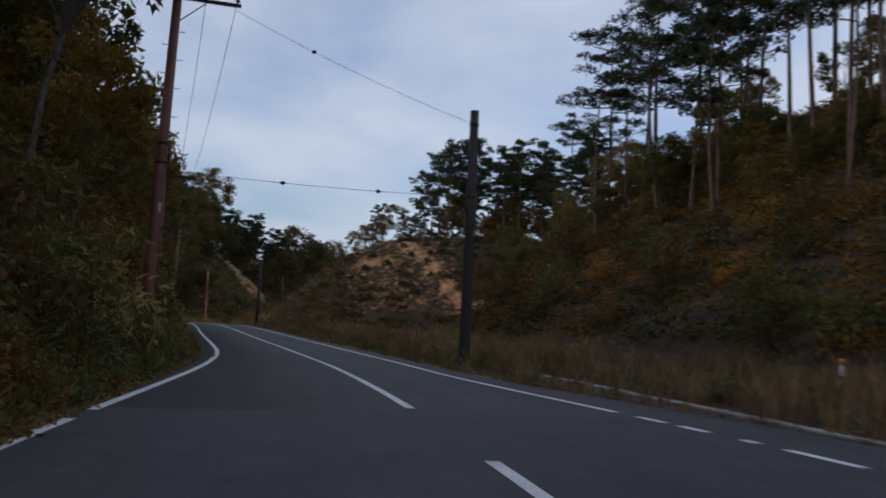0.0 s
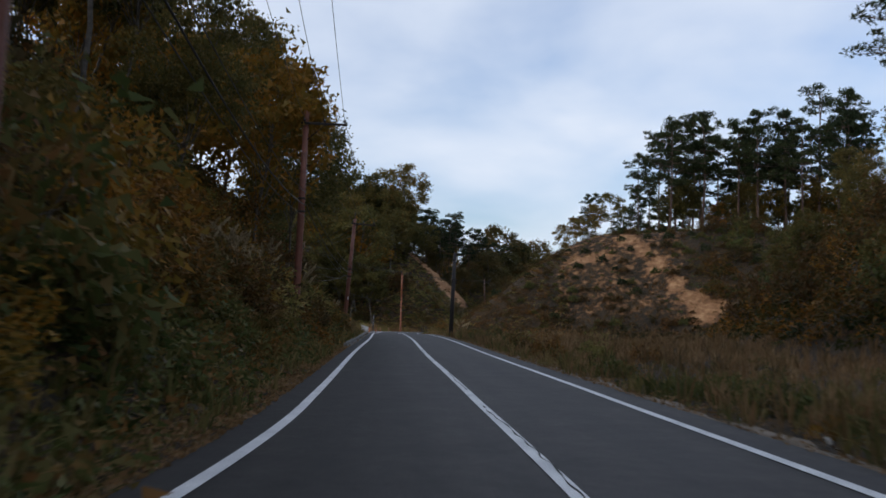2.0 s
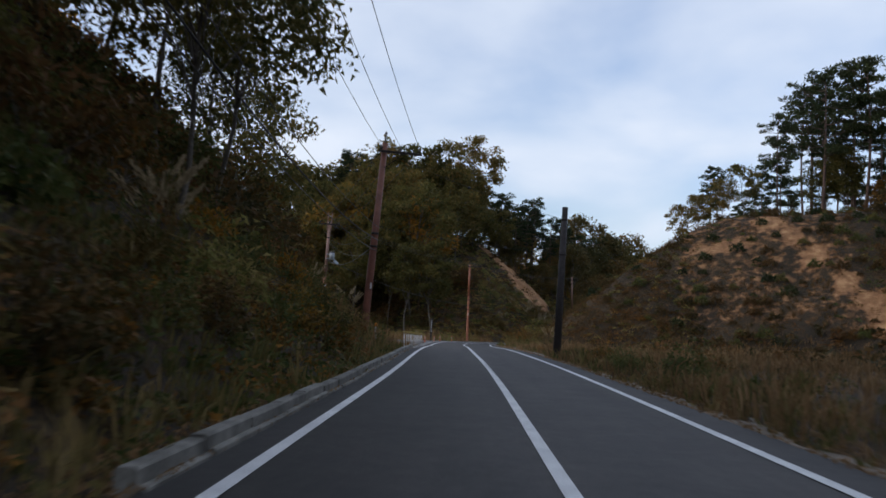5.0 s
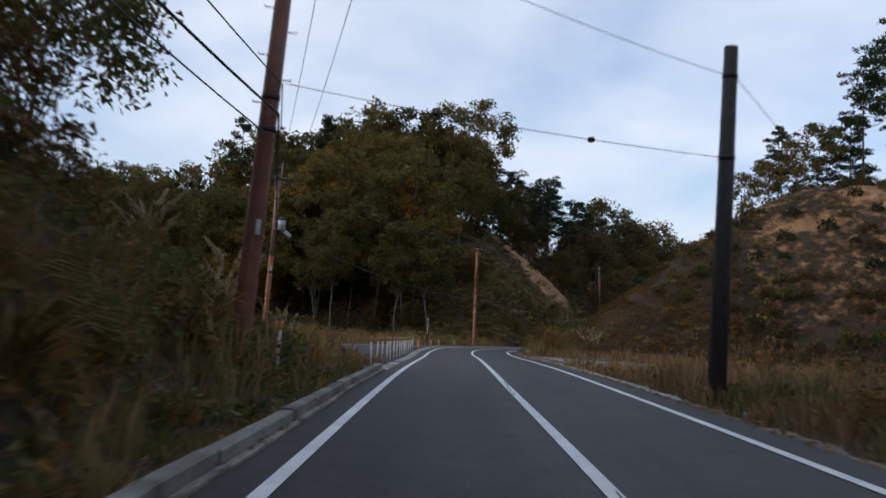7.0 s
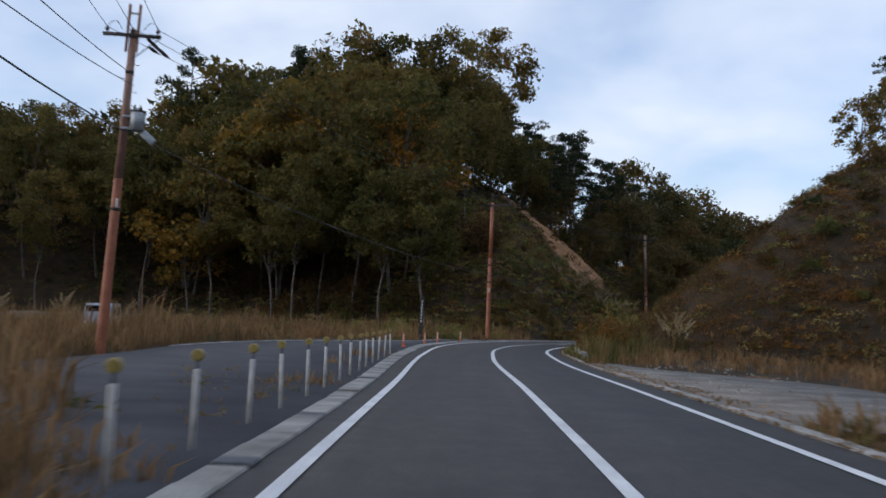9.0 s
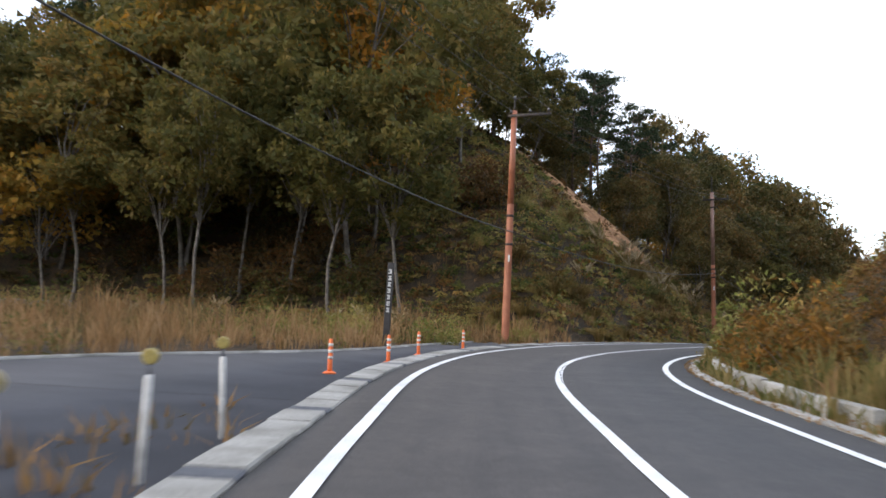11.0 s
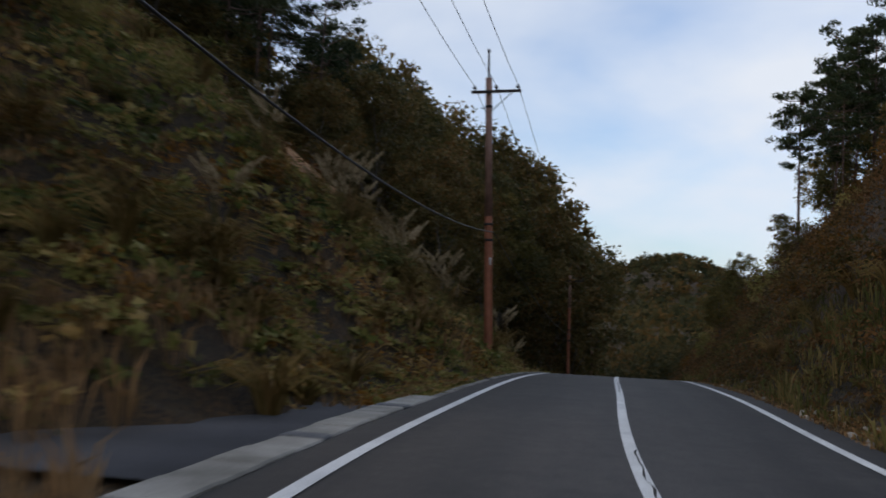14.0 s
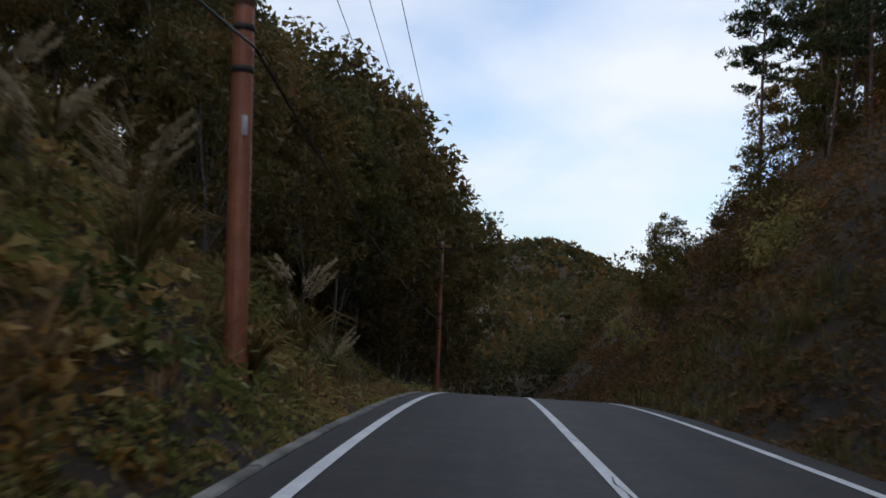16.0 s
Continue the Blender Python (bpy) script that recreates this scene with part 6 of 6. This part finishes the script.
WILD = [shrub(bush_mesh(361, L_UNDER, 0.165, 13, 84), "dense leafy green bush on the roadside bank", "bush"),
        shrub(bush_mesh(362, L_BRUSH, 0.155, 12, 80), "dark brownish bush on the roadside bank", "scrub_bush"),
        shrub(bush_mesh(363, L_RUST, 0.15, 12, 80), "rust and green bush on the roadside bank", "autumn_bush"),
        shrub(bush_mesh(364, L_GREEN, 0.2, 12, 78, 0.34), "bush with long drooping green leaves on the bank", "bush"),
        shrub(bush_mesh(365, L_AUTUMN, 0.135, 10, 84), "orange autumn bush on the roadside bank", "autumn_bush"),
        shrub(bush_mesh(366, L_SLOPE, 0.2, 12, 76, 0.3), "olive and straw-coloured bush on the slope", "scrub_bush")]
for p in WILD:
    p["group"] = "wild bushes on the banks"


def wild(n, y0, y1, d0, d1, s0, s1, kinds, gap, rise=-1e9):
    made = 0
    for k in range(n * 12):
        y, d = rng.uniform(y0, y1), d0 + (d1 - d0) * rng.random() ** 1.3
        x = float(road_x(y)) + d
        if float(bare_mask(x, y)) > 0.35 or float(hill_parts(x, y)[5]) < rise or not free(x, y, gap):
            continue
        s = rng.uniform(s0, s1)
        ob = copy_thing(WILD[kinds[rng.integers(len(kinds))]], pose(x, y, float(ground(x, y)) - 0.15 * s, rng.uniform(-8, 8), rng.uniform(-8, 8), rng.uniform(0, 360)))
        ob.matrix_basis = ob.matrix_basis @ Matrix.Diagonal((s, s, s * rng.uniform(0.8, 1.25), 1))
        made += 1
        if made >= n:
            break


wild(12, -3, 20, -6.2, -9, 0.8, 1.3, (0, 1, 2, 3), 1.2)
wild(10, 97, 110, -6, -10, 0.5, 0.8, (1, 2, 5), 1.5)
wild(62, 8, 97, -5.9, -12.5, 0.9, 1.7, (0, 0, 0, 1, 2, 3, 2, 4, 4, 5), 1.7)
wild(18, 28, 64, -5.6, -8.0, 0.7, 1.25, (2, 4, 2, 1), 1.2)
wild(12, 8, 30, -5.2, -6.8, 0.45, 0.8, (0, 3, 2, 1), 0.9)
wild(32, 1, 110, -5.3, -6.0, 0.55, 0.9, (0, 2, 3, 4, 1), 1.4)
wild(42, 188, 246, -5.8, -15, 0.4, 0.75, (5, 2, 5, 0, 3, 2), 1.7)
wild(30, 190, 262, 5.8, 15, 0.7, 1.4, (2, 2, 5, 1), 1.9)
wild(54, 34, 112, 17, 42, 1.1, 2.3, (0, 2, 2, 3, 4, 1), 2.6, 1.2)
wild(14, 100, 118, -5.6, -12.5, 0.45, 0.8, (2, 5, 1), 1.4)
wild(16, 180, 206, -9, -14, 0.4, 0.75, (5, 0, 5), 1.5)
wild(16, 196, 262, 14, 26, 1.2, 2.0, (2, 1, 0), 2.4)
wild(8, 161, 176, 5.0, 6.2, 1.0, 1.4, (1, 2, 5), 1.4)
wild(20, 174, 188, -16, -44, 0.6, 1.1, (0, 3, 5, 0), 1.7)
wild(14, 172, 183, -5.5, -14, 0.5, 0.9, (5, 0, 5), 1.6)
wild(14, 14, 110, 4.7, 8.5, 0.4, 0.75, (0, 5, 2, 0), 1.5)
for k in range(34):
    x, y = rng.uniform(3.5, 30), rng.uniform(167, 191)
    s = rng.uniform(1.3, 2.4)
    ob = copy_thing(WILD[(0, 1, 1, 2)[k % 4]], pose(x, y, float(ground(x, y)) - 0.2, 0, 0, rng.uniform(0, 360)))
    ob.matrix_basis = ob.matrix_basis @ Matrix.Scale(s, 4)
for k in range(36):
    x, y = rng.uniform(-80, -46), rng.uniform(188, 203)
    s = rng.uniform(1.1, 2.0)
    ob = copy_thing(WILD[(0, 1, 1, 1)[k % 4]], pose(x, y, float(ground(x, y)) - 0.2, 0, 0, rng.uniform(0, 360)))
    ob.matrix_basis = ob.matrix_basis @ Matrix.Scale(s, 4)
for k in range(14):
    y, D = 9.5 + 1.0 * k, 5.5 + 0.9 * (k % 3)
    x, s = float(road_x(y)) - D, rng.uniform(0.55, 0.85)
    ob = copy_thing(WILD[(0, 3, 1, 2, 0)[k % 5]], pose(x, y, float(ground(x, y)) - 0.12, 0, 0, rng.uniform(0, 360)))
    ob.matrix_basis = ob.matrix_basis @ Matrix.Scale(s, 4)
SHRUBS += WILD
SHRUBS += BUSHES
for p in SHRUBS:
    for o in (p, *p.children_recursive):
        bpy.data.objects.remove(o)


# ---- litter, gravel and stones on the verges ----
def litter(name, n, y0, y1, d0, d1, size, mat, label, seed, up=0.02):
    r = np.random.default_rng(seed)
    y, t = r.uniform(y0, y1, n), r.random(n) ** 1.5
    a, b = d0(y), d1(y)
    x, yy, z = on_road(y, a + (b - a) * t, up)
    s = size * r.uniform(0.5, 1.5, n)
    axis = r.normal(size=(n, 3)) * np.array([1, 1, 0.25])
    v, f = leaves(np.stack([x, yy, z + r.random(n) * 0.03], 1), s, s * 0.6, r, axis)
    return stuff(name, v, f, mat, label, "litter")


litter("leaf_litter", 17000, -4, 112, lambda y: -half_left(y) + 0.05, lambda y: -half_left(y) - 0.9, 0.07, L_DRY, "fallen brown leaves along the road edge", 401)
litter("leaf_litter", 16000, 4, 215, lambda y: half_right(y) - 0.1, lambda y: half_right(y) + 0.9, 0.06, L_DRY, "fallen brown leaves along the road edge", 402)
litter("leaf_litter", 6000, 193, 240, lambda y: -3.75 + 0 * y, lambda y: -5.5 + 0 * y, 0.08, L_DRY, "fallen brown leaves along the road edge", 403)


def stones(name, n, y0, y1, d0, d1, size, label, seed):
    r = np.random.default_rng(seed)
    bm = bmesh.new()
    for k in range(n):
        y, d = r.uniform(y0, y1), r.uniform(d0, d1)
        x, yy, z = (float(q) for q in on_road(y, d, 0.0))
        z = max(z - 0.02, float(ground(x, yy)))
        s = size * r.uniform(0.5, 1.6)
        made_v = bmesh.ops.create_icosphere(bm, subdivisions=1, radius=s, matrix=Matrix.LocRotScale((x, yy, z), Euler(r.uniform(0, 6, 3)), (1.2, 0.9, 0.6)))["verts"]
        for v in made_v:
            v.co += Vector(r.normal(0, s * 0.12, 3))
    me = bpy.data.meshes.new(name)
    bm.to_mesh(me)
    bm.free()
    me.materials.append(M_ROCK)
    return tagged(new(name, me), label, "stones", kind="stuff")


stones("verge_stones", 60, 22, 110, 3.3, 3.9, 0.04, "pale stones along the road's edge", 411)
stones("verge_stones", 50, 186, 214, 3.2, 4.2, 0.06, "pale stones along the road's edge", 412)
stones("lay_by_gravel", 160, 126, 150, 3.8, 9, 0.035, "loose gravel on the lay-by", 413)
